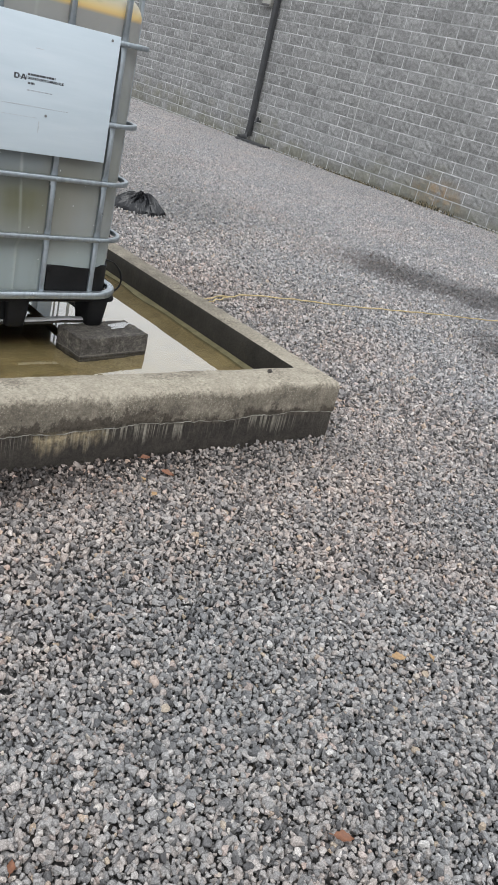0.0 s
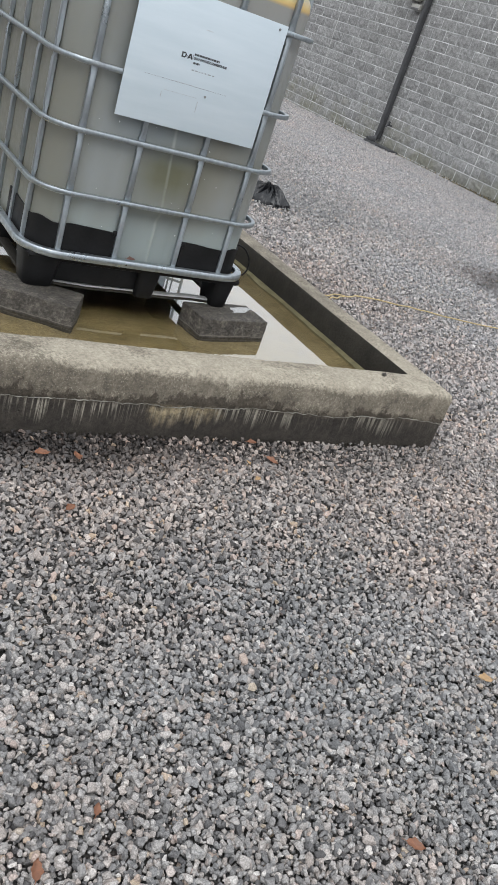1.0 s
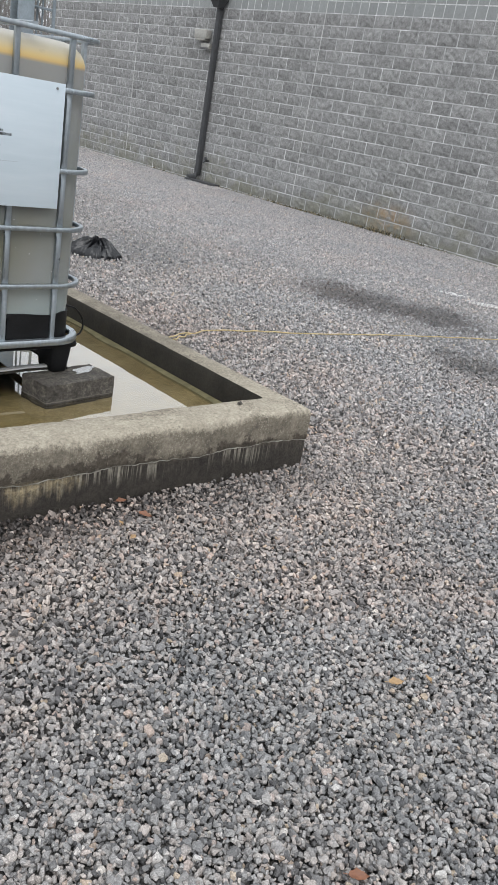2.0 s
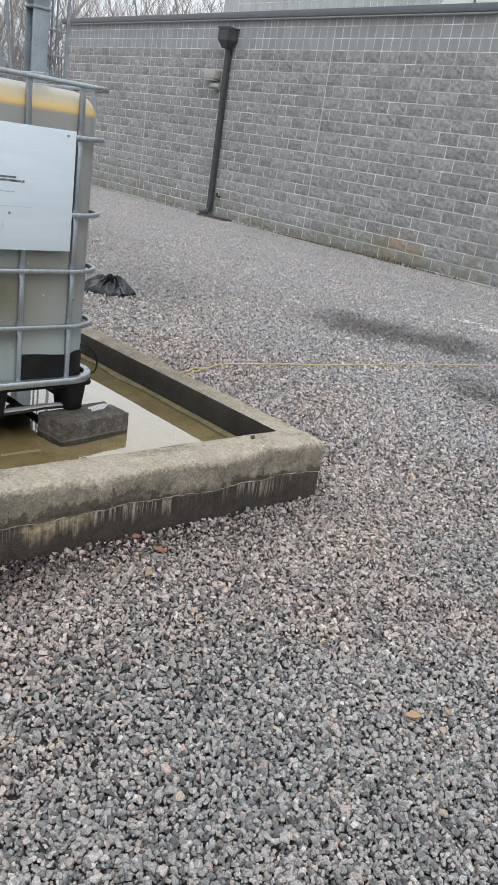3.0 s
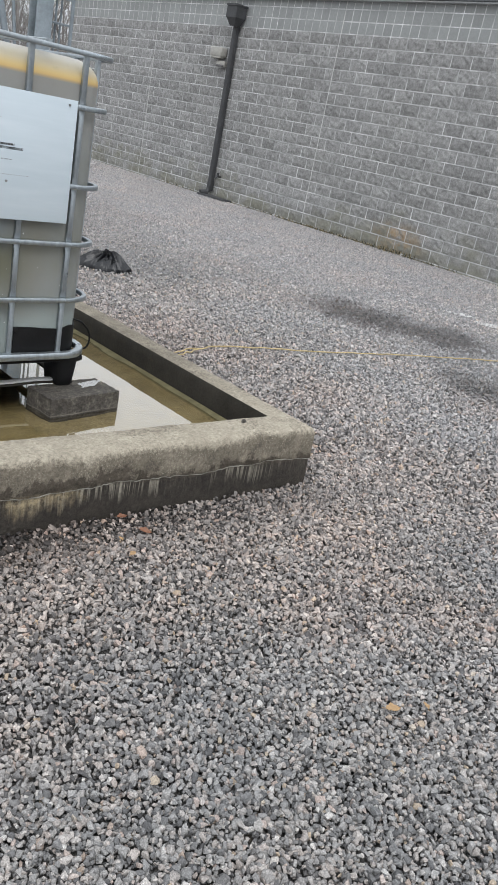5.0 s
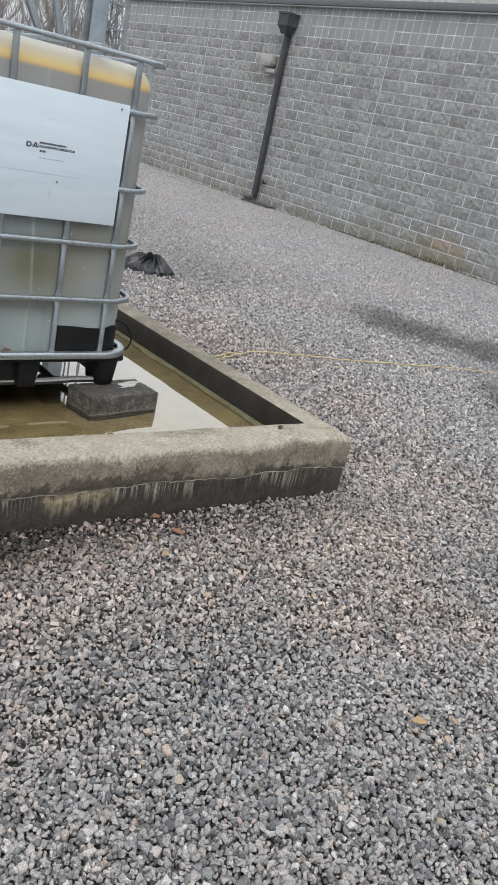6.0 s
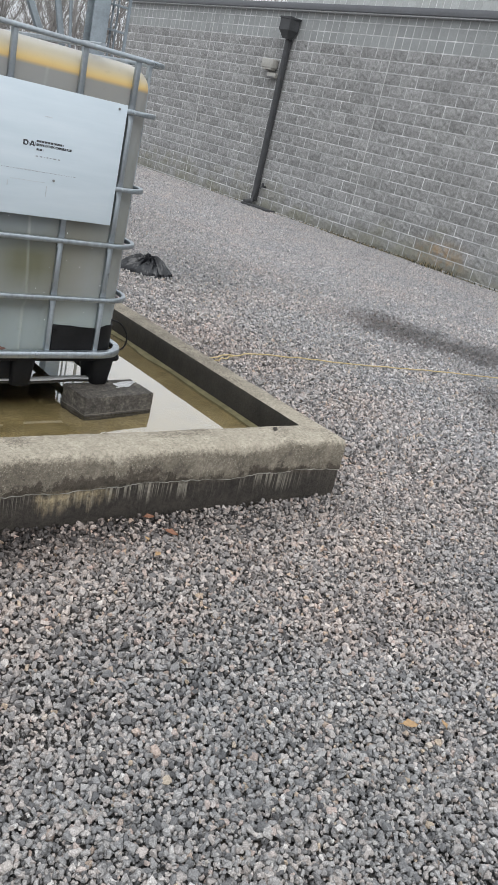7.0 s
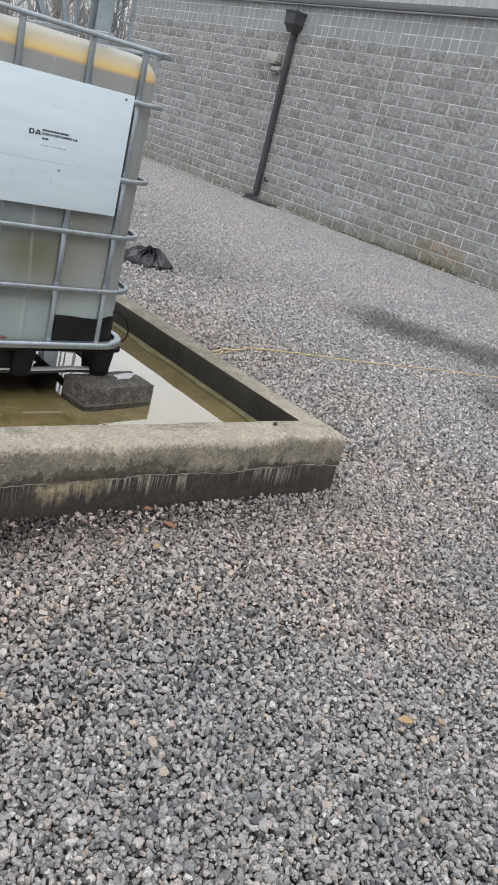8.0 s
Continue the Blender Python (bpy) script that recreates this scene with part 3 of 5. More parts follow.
def jitter_grid(rng, x0, x1, y0, y1, step):
    gx, gy = np.meshgrid(np.arange(x0, x1, step), np.arange(y0, y1, step))
    gx, gy = gx.ravel(), gy.ravel()
    return gx + rng.uniform(-0.5, 0.5, gx.size) * step * 1.2, gy + rng.uniform(-0.5, 0.5, gx.size) * step * 1.2


def gravel():
    rng = np.random.default_rng(7)
    vs, fs, base = [], [], 0
    close, near, left, mid, far = (0.33, 2.1, 0.6, 1.65), (0.25, 3.4, 0.5, 2.85), (-0.6, 3.4, 0.3, 2.85), (2.65, 5.9, 0.9, 7.0), (3.2, 11.5, 2.6, 22.0)
    done = []
    for zone, step, points, scale in ((close, 0.0094, 16, 0.95), (near, 0.0112, 10, 1.07), (left, 0.0185, 7, 1.6), (mid, 0.0165, 7, 1.42), (far, 0.0300, 6, 1.42)):
        x, y = jitter_grid(rng, *zone, step)
        keep = ~in_quad(x, y, BASIN_OUT, 0.004) & (y > 0.45 * x - 0.2 + rng.exponential(0.05, x.size)) & (y < np.maximum(2.25 * x, 6.5))
        for a in done:
            keep &= ~((x > a[0]) & (x < a[1]) & (y > a[2]) & (y < a[3]))
        if zone is mid:
            keep &= rng.random(x.size) < np.clip(np.minimum((7.0 - y) / 0.9, (5.9 - x) / 0.7), 0, 1)
            zone = (2.65, 5.3, 0.9, 6.3)
        done.append(zone)
        x, y = x[keep], y[keep]
        size = np.clip(rng.lognormal(math.log(0.0069), 0.30, x.size), 0.0036, 0.0135) * scale
        z = ground_z(x, y) + rng.uniform(-0.019, 0.003, x.size)
        v, f = stones(rng, x, y, z, size, shard_shapes(points, points, 70))
        vs.append(v)
        fs.append(f + base)
        base += len(v)
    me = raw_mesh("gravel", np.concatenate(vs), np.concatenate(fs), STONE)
    tagged(new("gravel", me), "loose grey crushed stone with tan and pink pieces", "gravel", "", "stuff")


# ---- containment basin ----
def basin():
    """The kerb is cast in two pours: a lower one and an upper one that stands a little proud over a ragged seam."""
    root = thing("containment_curb", pose(0, 0, 0), "low weathered concrete containment curb with damp foot and lime streaks", "concrete curb", "", "structure")
    steps = [max(2, int(math.hypot(b[0] - a[0], b[1] - a[1]) / 0.012)) for a, b in zip(BASIN_OUT, BASIN_OUT[1:] + BASIN_OUT[:1])]
    outer, inner = [], []
    for k, (a, b, c, d) in zip(steps, zip(BASIN_OUT, BASIN_OUT[1:] + BASIN_OUT[:1], BASIN_IN, BASIN_IN[1:] + BASIN_IN[:1])):
        for i in range(k):
            t = i / k
            outer.append(Vector((a[0] + (b[0] - a[0]) * t, a[1] + (b[1] - a[1]) * t, 0)))
            inner.append(Vector((c[0] + (d[0] - c[0]) * t, c[1] + (d[1] - c[1]) * t, 0)))
    n = len(outer)

    def seam(p):
        return 0.131 + 0.012 * noise.noise((p.x * 2.6, p.y * 2.6, 0)) + 0.010 * noise.noise((p.x * 9, p.y * 9, 4)) + 0.005 * noise.noise((p.x * 24, p.y * 24, 9)) + 0.005 * noise.noise((p.x * 61, p.y * 61, 2))

    # lift: how far out of the outer line, how far towards the inner one, height
    def loft(profile, name, material, label, inside=()):
        bm = bmesh.new()
        rows = []
        for o, q in zip(outer, inner):
            across = (q - o)
            w = across.length
            side = across / w
            row = []
            for f, off, z in profile(o):
                p = o + side * (f * w + off)
                wob = 0.0035 * noise.noise((p.x * 7, p.y * 7, z * 9)) + 0.0012 * noise.noise((p.x * 40, p.y * 40, z * 40))
                row.append(bm.verts.new(p + side * (-wob if f < 0.5 else wob) + Vector((0, 0, z + (wob * 0.6 if z > 0.2 else 0)))))
            rows.append(row)
        m = len(rows[0])
        for i in range(n):
            for j in range(m):
                f = bm.faces.new((rows[i][j], rows[(i + 1) % n][j], rows[(i + 1) % n][(j + 1) % m], rows[i][(j + 1) % m]))
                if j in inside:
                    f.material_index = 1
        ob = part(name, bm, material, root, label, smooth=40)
        ob.data.materials.append(SOAKED_DARK)
        return ob

    loft(lambda p: [(0, 0.006, -0.25), (0, 0.005, -0.05), (0, 0.004, 0.06), (0, 0.006, seam(p) - 0.003), (0.5, 0, seam(p) - 0.003), (1, 0, 0.106), (1, 0, -0.25)], "lower_pour", CURB, "dark damp lower pour with white lime runs")
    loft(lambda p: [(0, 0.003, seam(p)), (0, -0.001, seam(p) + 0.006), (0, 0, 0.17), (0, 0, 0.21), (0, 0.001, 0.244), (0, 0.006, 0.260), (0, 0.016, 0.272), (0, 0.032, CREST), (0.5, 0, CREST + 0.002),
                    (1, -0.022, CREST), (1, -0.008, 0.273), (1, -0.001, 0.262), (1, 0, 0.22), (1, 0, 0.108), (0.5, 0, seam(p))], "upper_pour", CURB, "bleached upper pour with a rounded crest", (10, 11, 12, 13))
    loft(lambda p: [(0, 0.0015 - 0.006 * noise.noise((p.x * 23, p.y * 23, 2)), seam(p) - 0.0018), (0, 0.001 - 0.006 * noise.noise((p.x * 31, p.y * 31, 7)), seam(p) + 0.0016), (0, 0.006, seam(p) + 0.003), (0, 0.009, seam(p) - 0.002)], "lime_seam", LIME, "ragged pale lime crust along the seam")

    floor = bmesh.new()
    k = 110
    grid = []
    for i in range(k + 1):
        row = []
        for j in range(k + 1):
            s, t = i / k, j / k
            a = Vector(BASIN_IN[0]).lerp(Vector(BASIN_IN[1]), s)
            b = Vector(BASIN_IN[3]).lerp(Vector(BASIN_IN[2]), s)
            p = a.lerp(b, t)
            dist = (1 - s) * 3.0 + 0.015 * noise.noise((p.x * 4, p.y * 4, 3))
            rim = max(0, min(1, (0.085 - dist) / 0.04))
            z = WATER_Z - 0.020 + 0.009 * noise.noise((p.x * 3, p.y * 3, 0)) + 0.004 * noise.noise((p.x * 11, p.y * 11, 5))
            z = min(z, WATER_Z - 0.008)
            z += (WATER_Z + 0.003 - z) * rim
            row.append(floor.verts.new((p.x, p.y, z)))
        grid.append(row)
    for i in range(k):
        for j in range(k):
            floor.faces.new((grid[i][j], grid[i + 1][j], grid[i + 1][j + 1], grid[i][j + 1]))
    whole("basin_floor", floor, SILT, "olive silt over the concrete floor of the basin", "basin floor", "structure")
    pool = raw_mesh("water", [(x, y, WATER_Z) for x, y in BASIN_IN], [(0, 1, 2), (0, 2, 3)], WATER)
    tagged(new("water", pool), "still shallow rainwater with an oily sheen standing in the basin", "water", "", "structure")


basin()


# ---- block wall ----
WALL_Y0, WALL_Y1 = -6.0, 22.40
JOINTS = (11.919, 18.015, 5.823, -0.273)


def split_block_mesh(k, w, rough=True):
    """A block face: a rough split front with a small arris, about 40 triangles."""
    rng = random.Random(k)
    bm = bmesh.new()
    nx, nz = 5, 3
    hw, hh = w / 2 - 0.009, COURSE / 2 - 0.009
    grid = []
    for i in range(nx + 1):
        col = []
        for j in range(nz + 1):
            edge = i in (0, nx) or j in (0, nz)
            d = 0.0 if edge else (rng.uniform(0.001, 0.015) if rough else 0.002)
            y = -hw + 2 * hw * i / nx + (0 if i in (0, nx) or not rough else rng.uniform(-0.015, 0.015))
            z = -hh + 2 * hh * j / nz + (0 if j in (0, nz) or not rough else rng.uniform(-0.012, 0.012))
            if edge and rough:
                d = rng.uniform(0.0, 0.004)
            col.append(bm.verts.new((-d, y, z)))
        grid.append(col)
    for i in range(nx):
        for j in range(nz):
            bm.faces.new((grid[i][j], grid[i][j + 1], grid[i + 1][j + 1], grid[i + 1][j]))
    rim = [grid[i][0] for i in range(nx + 1)] + [grid[nx][j] for j in range(1, nz + 1)] + [grid[i][nz] for i in range(nx - 1, -1, -1)] + [grid[0][j] for j in range(nz - 1, 0, -1)]
    back = [bm.verts.new((0.03, v.co.y, v.co.z)) for v in rim]
    for i in range(len(rim)):
        j = (i + 1) % len(rim)
        bm.faces.new((rim[i], rim[j], back[j], back[i]))
    return bm


def block_cells():
    """Courses of the wall: row, centre along the wall, width, smooth or split."""
    out = []
    for row in range(-3, 18):
        smooth = row < 0
        w = COURSE if smooth else 2 * COURSE
        bounds = sorted([WALL_Y0, WALL_Y1] + [j for j in JOINTS if WALL_Y0 < j < WALL_Y1])
        for a, b in zip(bounds, bounds[1:]):
            y = b
            if not smooth and row % 2:
                out.append((row, y - COURSE / 2, COURSE, smooth))
                y -= COURSE
            while y - w > a - 0.01:
                out.append((row, y - w / 2, w, smooth))
                y -= w
            if y - a > 0.05:
                out.append((row, (y + a) / 2, y - a, smooth))
    return out


def block_wall():
    top_of_wall = ROW0 + 3 * COURSE - 0.05
    body = box((WALL_X + 0.001, WALL_Y0, -0.7), (WALL_X + 0.30, WALL_Y1, ROW0 + 3 * COURSE - 0.03))
    wall = whole("wall_east", body, MORTAR, "grey split-face concrete block wall with a band of smooth blocks on top", "block wall", "structure")
    meshes = {}
    for kind, w, rough, material in (("split", 2 * COURSE, True, SPLIT), ("half", COURSE, True, SPLIT), ("smooth", COURSE, False, SMOOTH)):
        meshes[kind] = [mesh_of("block", split_block_mesh(i * 7 + len(kind), w, rough), material, 25 if not rough else None) for i in range(10 if rough else 2)]
    rng = random.Random(3)
    single, rest, rest_smooth = 0, bmesh.new(), bmesh.new()
    cells = block_cells()
    rng.shuffle(cells)
    for row, y, w, smooth in cells:
        z = ROW0 - COURSE * (row + 0.5)
        kind = "smooth" if smooth else ("split" if abs(w - 2 * COURSE) < 1e-4 else "half")
        regular = smooth and abs(w - COURSE) < 1e-4 or not smooth and (abs(w - 2 * COURSE) < 1e-4 or abs(w - COURSE) < 1e-4)
        near = 8.2 < y < 16.1 and not smooth
        m = pose(WALL_X, y, z)
        if rng.random() < 0.5:
            m = m @ Matrix.Diagonal((1, 1, -1, 1)) if smooth else m
        if near and regular and single < 300:
            ob = new("block", rng.choice(meshes[kind]))
            ob.parent = wall
            ob.matrix_basis = m
            single += 1
        else:
            me = rng.choice(meshes[kind]) if regular else None
            target = rest_smooth if smooth else rest
            first = len(target.verts)
            if me:
                target.from_mesh(me)
            else:
                tmp = mesh_of("block_cut", split_block_mesh(int(y * 31) + row, w, not smooth), SPLIT)
                target.from_mesh(tmp)
                bpy.data.meshes.remove(tmp)
            target.verts.ensure_lookup_table()
            bmesh.ops.transform(target, matrix=m, verts=target.verts[first:])
    for name, bm, material in (("split_blocks", rest, SPLIT_FAR), ("smooth_blocks", rest_smooth, SMOOTH_FAR)):
        ob = part(name, bm, material, wall, "", smooth=None)
        tagged(ob, kind="stuff")
    for y in JOINTS[:3]:
        part("control_joint", box((WALL_X - 0.004, y - 0.008, -0.3), (WALL_X + 0.004, y + 0.008, top_of_wall)), SEALANT, wall, "pale sealed control joint")
    # coping with a drip edge, and the flat roof behind it
    top = ROW0 + 3 * COURSE - 0.03
    cap = thing("coping", pose(0, 0, 0), "dark grey metal roof edge along the top of the wall", "coping", "", "structure")
    part("fascia", box((WALL_X - 0.11, WALL_Y0, top - 0.015), (WALL_X + 0.34, WALL_Y1 + 0.05, top + 0.105), 0.008), COPING, cap)
    part("drip_edge", box((WALL_X - 0.085, WALL_Y0, top - 0.042), (WALL_X + 0.02, WALL_Y1 + 0.03, top - 0.018), 0.003), TRIM, cap, "pale metal drip edge")
    whole("roof", box((WALL_X + 0.34, WALL_Y0, top - 0.2), (30, WALL_Y1, top + 0.02)), ROOF, "flat grey membrane roof", "roof", "structure")
    back = box((WALL_X + 0.32, WALL_Y1 - 0.3, -0.7), (30, WALL_Y1, top - 0.2))
    whole("wall_north", back, MORTAR, "grey block end wall of the low building", "block wall", "structure")


def upper_building():
    x, y1, z0, z1 = 14.0, 18.47, ROW0 + 3 * COURSE + 0.02, 5.8
    root = whole("upper_wall", box((x, WALL_Y0, z0), (22, y1, z1)), MORTAR, "taller smooth grey block building set back behind the roof edge", "building", "structure")
    bm = bmesh.new()
    hw = COURSE / 2 - 0.011
    rows = int((z1 - z0) / COURSE)
    for r in range(rows):
        for k in range(int((y1 - 4.0) / COURSE)):
            y, z = y1 - COURSE * (k + 0.5), z0 + COURSE * (r + 0.5)
            c = [bm.verts.new((x - 0.004, y + a * hw, z + b * hw)) for a, b in ((-1, -1), (-1, 1), (1, 1), (1, -1))]
            d = [bm.verts.new((x + 0.02, y + a * (hw + 0.001), z + b * (hw + 0.001))) for a, b in ((-1, -1), (-1, 1), (1, 1), (1, -1))]
            bm.faces.new(c)
            for i in range(4):
                bm.faces.new((c[i], d[i], d[(i + 1) % 4], c[(i + 1) % 4]))
    ob = part("smooth_blocks", bm, SMOOTH_HAZE, root, "", smooth=None)
    tagged(ob, kind="stuff")


def roof_unit():
    root = thing("rooftop_unit", pose(12.9, 10.72, ROW0 + 3 * COURSE + 0.02), "pale painted sheet metal rooftop unit with a sloping hood", "rooftop unit")
    bm = bmesh.new()
    prof = [(0.12, 0.0), (0.04, 0.22), (-0.38, 0.78), (-0.6, 1.15), (-2.6, 1.15), (-2.6, 0.0)]
    for x in (0, 0.75):
        for y, z in prof:
            bm.verts.new((x, y, z))
    bm.verts.ensure_lookup_table()
    k = len(prof)
    bm.faces.new(bm.verts[:k])
    bm.faces.new(bm.verts[k:])
    for i in range(k):
        j = (i + 1) % k
        bm.faces.new((bm.verts[i], bm.verts[j], bm.verts[k + j], bm.verts[k + i]))
    bmesh.ops.bevel(bm, geom=list(bm.edges), offset=0.012, segments=2, affect="EDGES")
    part("casing", bm, PALE, root)
    part("access_panel", box((-0.02, -1.75, 0.12), (0.0, -0.72, 0.62), 0.006), PALE, root)
    part("panel_handle", box((-0.05, -0.86, 0.33), (-0.02, -0.83, 0.45), 0.006), DARK, root)
    part("flange", box((-0.05, -0.12, 0.1), (0.0, 0.02, 0.16), 0.006), TRIM, root)


def downspout():
    root = thing("downspout", pose(WALL_X - 0.02, 14.92, 0), "dark painted metal downspout with a conductor head on the block wall", "downspout")
    low, high = (-0.065, 0.0, 0.11), (-0.065, 0.0, 3.50)
    part("pipe", sweep([low, (-0.065, 0.0, 1.6), high], 0.125, 0.105, 12, square=True), BRONZE, root)
    bm = bmesh.new()
    prof = [(0.0, 0.08, 0.075), (0.12, 0.13, 0.14), (0.15, 0.15, 0.165), (0.36, 0.15, 0.165), (0.365, 0.165, 0.18), (0.40, 0.165, 0.18), (0.40, 0.14, 0.155), (0.3, 0.13, 0.145)]
    rings = []
    for z, hx, hy in prof:
        rings.append([bm.verts.new((-0.13 + sx * hx, -0.02 + sy * hy, 3.44 + z)) for sx, sy in ((-1, -1), (0.8, -1), (0.8, 1), (-1, 1))])
    for a, b in zip(rings, rings[1:]):
        for i in range(4):
            bm.faces.new((a[i], a[(i + 1) % 4], b[(i + 1) % 4], b[i]))
    bm.faces.new(rings[0])
    bm.faces.new(rings[-1])
    part("conductor_head", bm, BRONZE, root, "flared dark conductor head", smooth=20)
    shoe = sweep([(-0.065, 0.0, 0.29), (-0.07, 0.0, 0.15), (-0.13, 0.015, 0.07), (-0.28, 0.05, 0.04)], 0.135, 0.115, 12, square=True)
    part("outlet_shoe", shoe, BRONZE, root, "bent outlet shoe over the gravel")
    whole("splash_block", box((-0.12, -0.75, -0.03), (0.12, 0.22, 0.02), 0.012), BRONZE, "dark drip tray lying under the downspout", "splash block", m=pose(WALL_X - 0.20, 14.84, 0.012))


def wall_light():
    root = thing("wall_light", pose(WALL_X - 0.02, 15.38, 2.935), "beige wall pack light fixture over a dark junction box", "wall light")
    part("housing", box((-0.16, -0.20, -0.09), (0.0, 0.20, 0.09), 0.015), BEIGE, root)
    part("lens", box((-0.15, -0.16, -0.125), (-0.02, 0.16, -0.09), 0.008), BEIGE, root)
    part("junction_box", box((-0.10, -0.28, -0.28), (0.0, 0.0, -0.17), 0.012), BEIGE, root)
    # dark strip added along the lower edge for the box's dark underside
    part("box_underside_strip", box((-0.112, -0.27, -0.285), (-0.10, -0.01, -0.245), 0.004), DARK, root, "dark strip along the lower edge")


def conduit_bits():
    ob = thing("hose_bib", pose(WALL_X - 0.02, 14.70, 0.45), "short dark pipe stub and valve low on the block wall", "hose bib")
    part("stub", sweep([(0.02, 0, 0), (-0.10, 0, 0), (-0.13, 0, -0.05)], 0.045, sides=8), BRONZE, ob)
    part("valve_wheel", sweep([(-0.07, 0, 0.02), (-0.07, 0, 0.075)], 0.06, sides=10), BRONZE, ob)


# ---- intermediate bulk container ----
IBC = pose(1.8317, 3.399, 0.029, -0.15, -0.14, 1.11)
U0, U1, V0, V1 = -0.868, 0.172, -0.012, 1.18
RAILS = (0.618, 0.858, 1.094, 1.398)
POSTS = (0.017, -0.215, -0.494, -0.739)


def cage_ring(z, w, h, grow=0.0, r=0.14):
    pts = arc_rect(U0 - grow, U1 + grow, V0 - grow, V1 + grow, r + grow, 8)
    return sweep([(x, y, z) for x, y in pts], w, h, 10, closed=True, square=True)


def cage_tube(x, y, z0, z1, face):
    """An upright with a pressed flat at every rail."""
    zs, sc = [z0], [(1, 1)]
    for z in RAILS:
        for dz, k in ((-0.035, 1.0), (-0.024, 0.6), (0.024, 0.6), (0.035, 1.0)):
            zs.append(z + dz)
            sc.append((1.2 if k < 1 else 1.0, k) if k < 1 else (1.0, 1.0))
    zs.append(z1)
    sc.append((1, 1))
    b = sweep([(0, 0, z) for z in zs], 0.023, 0.021, 8, scales=sc, square=True, up=Vector((0, 1, 0)))
    bmesh.ops.transform(b, matrix=pose(x, y, 0, 0, 0, face), verts=b.verts)
    return b


def bottle():
    bm = bmesh.new()
    u0, u1, v0, v1, r = U0 + 0.028, U1 - 0.03, V0 + 0.03, V1 - 0.03, 0.13
    zs = [0.365 + 0.012 * i for i in range(98)]
    top = 1.573
    zs = [z for z in zs if z < top - 0.085] + [top - 0.085 + 0.085 * math.sin(radians(a)) for a in range(0, 91, 10)]
    loops = []
    for z in zs:
        t = max(0.0, (z - (top - 0.085)) / 0.085)
        inset = 0.085 * (1 - math.sqrt(max(0, 1 - t * t)))
        base = arc_rect(u0 + inset, u1 - inset, v0 + inset, v1 - inset, max(r - inset * 0.4, 0.03), 8)
        # the front run is split finely so that the moulded recess has a round edge
        last, first = base[-1], base[0]
        run = [(last[0] + (first[0] - last[0]) * i / 60, last[1]) for i in range(1, 60)]
        pts = []
        for x, y in base + run:
            if (x, y) in run:
                y -= 0.004 * math.sin(math.pi * (z - 0.34) / 1.2)
                fx = min((x + 0.515) / 0.035, (-0.21 - x) / 0.035, 1)
                fz = min((0.60 - z) / 0.05 - max(0, 0.02 * ((x + 0.36) / 0.1) ** 2), 1)
                depth = max(0, fx) * max(0, fz)
                y += 0.03 * depth * depth * (3 - 2 * depth)
                y -= 0.007 * math.exp(-((x + 0.345 - 0.02 * math.sin(z * 4)) / 0.007) ** 2) * (1 if z < 0.95 else 0)
            pts.append(bm.verts.new((x, y, z)))
        loops.append(pts)
    k = len(loops[0])
    for a, b in zip(loops, loops[1:]):
        for i in range(k):
            bm.faces.new((a[i], a[(i + 1) % k], b[(i + 1) % k], b[i]))
    bm.faces.new(loops[0][::-1])
    bm.faces.new(loops[-1])
    return bm


def corner_guard(pts, z0, z1, thick=0.006):
    """A thin upright skirt along a path of plan points."""
    bm = bmesh.new()
    rows = []
    for i, (x, y) in enumerate(pts):
        a, b = pts[max(i - 1, 0)], pts[min(i + 1, len(pts) - 1)]
        d = Vector((b[0] - a[0], b[1] - a[1], 0)).normalized()
        out = Vector((d.y, -d.x, 0))
        dip = 0.012 * math.sin(i * 0.5) ** 2
        p = Vector((x, y, 0))
        rows.append([bm.verts.new(p + Vector((0, 0, z0))), bm.verts.new(p + out * thick + Vector((0, 0, z0))), bm.verts.new(p + out * thick + Vector((0, 0, z1 - dip))), bm.verts.new(p + Vector((0, 0, z1 - dip)))])
    for a, b in zip(rows, rows[1:]):
        for i in range(4):
            bm.faces.new((a[i], a[(i + 1) % 4], b[(i + 1) % 4], b[i]))
    bm.faces.new(rows[0])
    bm.faces.new(rows[-1])
    return bm


def foot_mesh(x, y, hx, hy):
    bm = bmesh.new()
    rings = []
    for z, k in ((0.209, 0.74), (0.213, 0.78), (0.27, 0.88), (0.345, 1.0), (0.352, 1.0)):
        rings.append([bm.verts.new((x + px * k, y + py * k, z)) for px, py in arc_rect(-hx, hx, -hy, hy, min(hx, hy) * 0.45, 3)])
    n = len(rings[0])
    for a, b in zip(rings, rings[1:]):
        for i in range(n):
            bm.faces.new((a[i], a[(i + 1) % n], b[(i + 1) % n], b[i]))
    bm.faces.new(rings[0])
    bm.faces.new(rings[-1])
    return bm


def text_mesh(words, size):
    data = bpy.data.curves.new("lettering", "FONT")
    data.body, data.size, data.extrude, data.offset = words, size, 0.0004, 0.0006
    tmp = new("lettering", data)
    bpy.context.view_layer.update()
    me = bpy.data.meshes.new_from_object(tmp.evaluated_get(bpy.context.evaluated_depsgraph_get()))
    bpy.data.objects.remove(tmp)
    bpy.data.curves.remove(data)
    return me


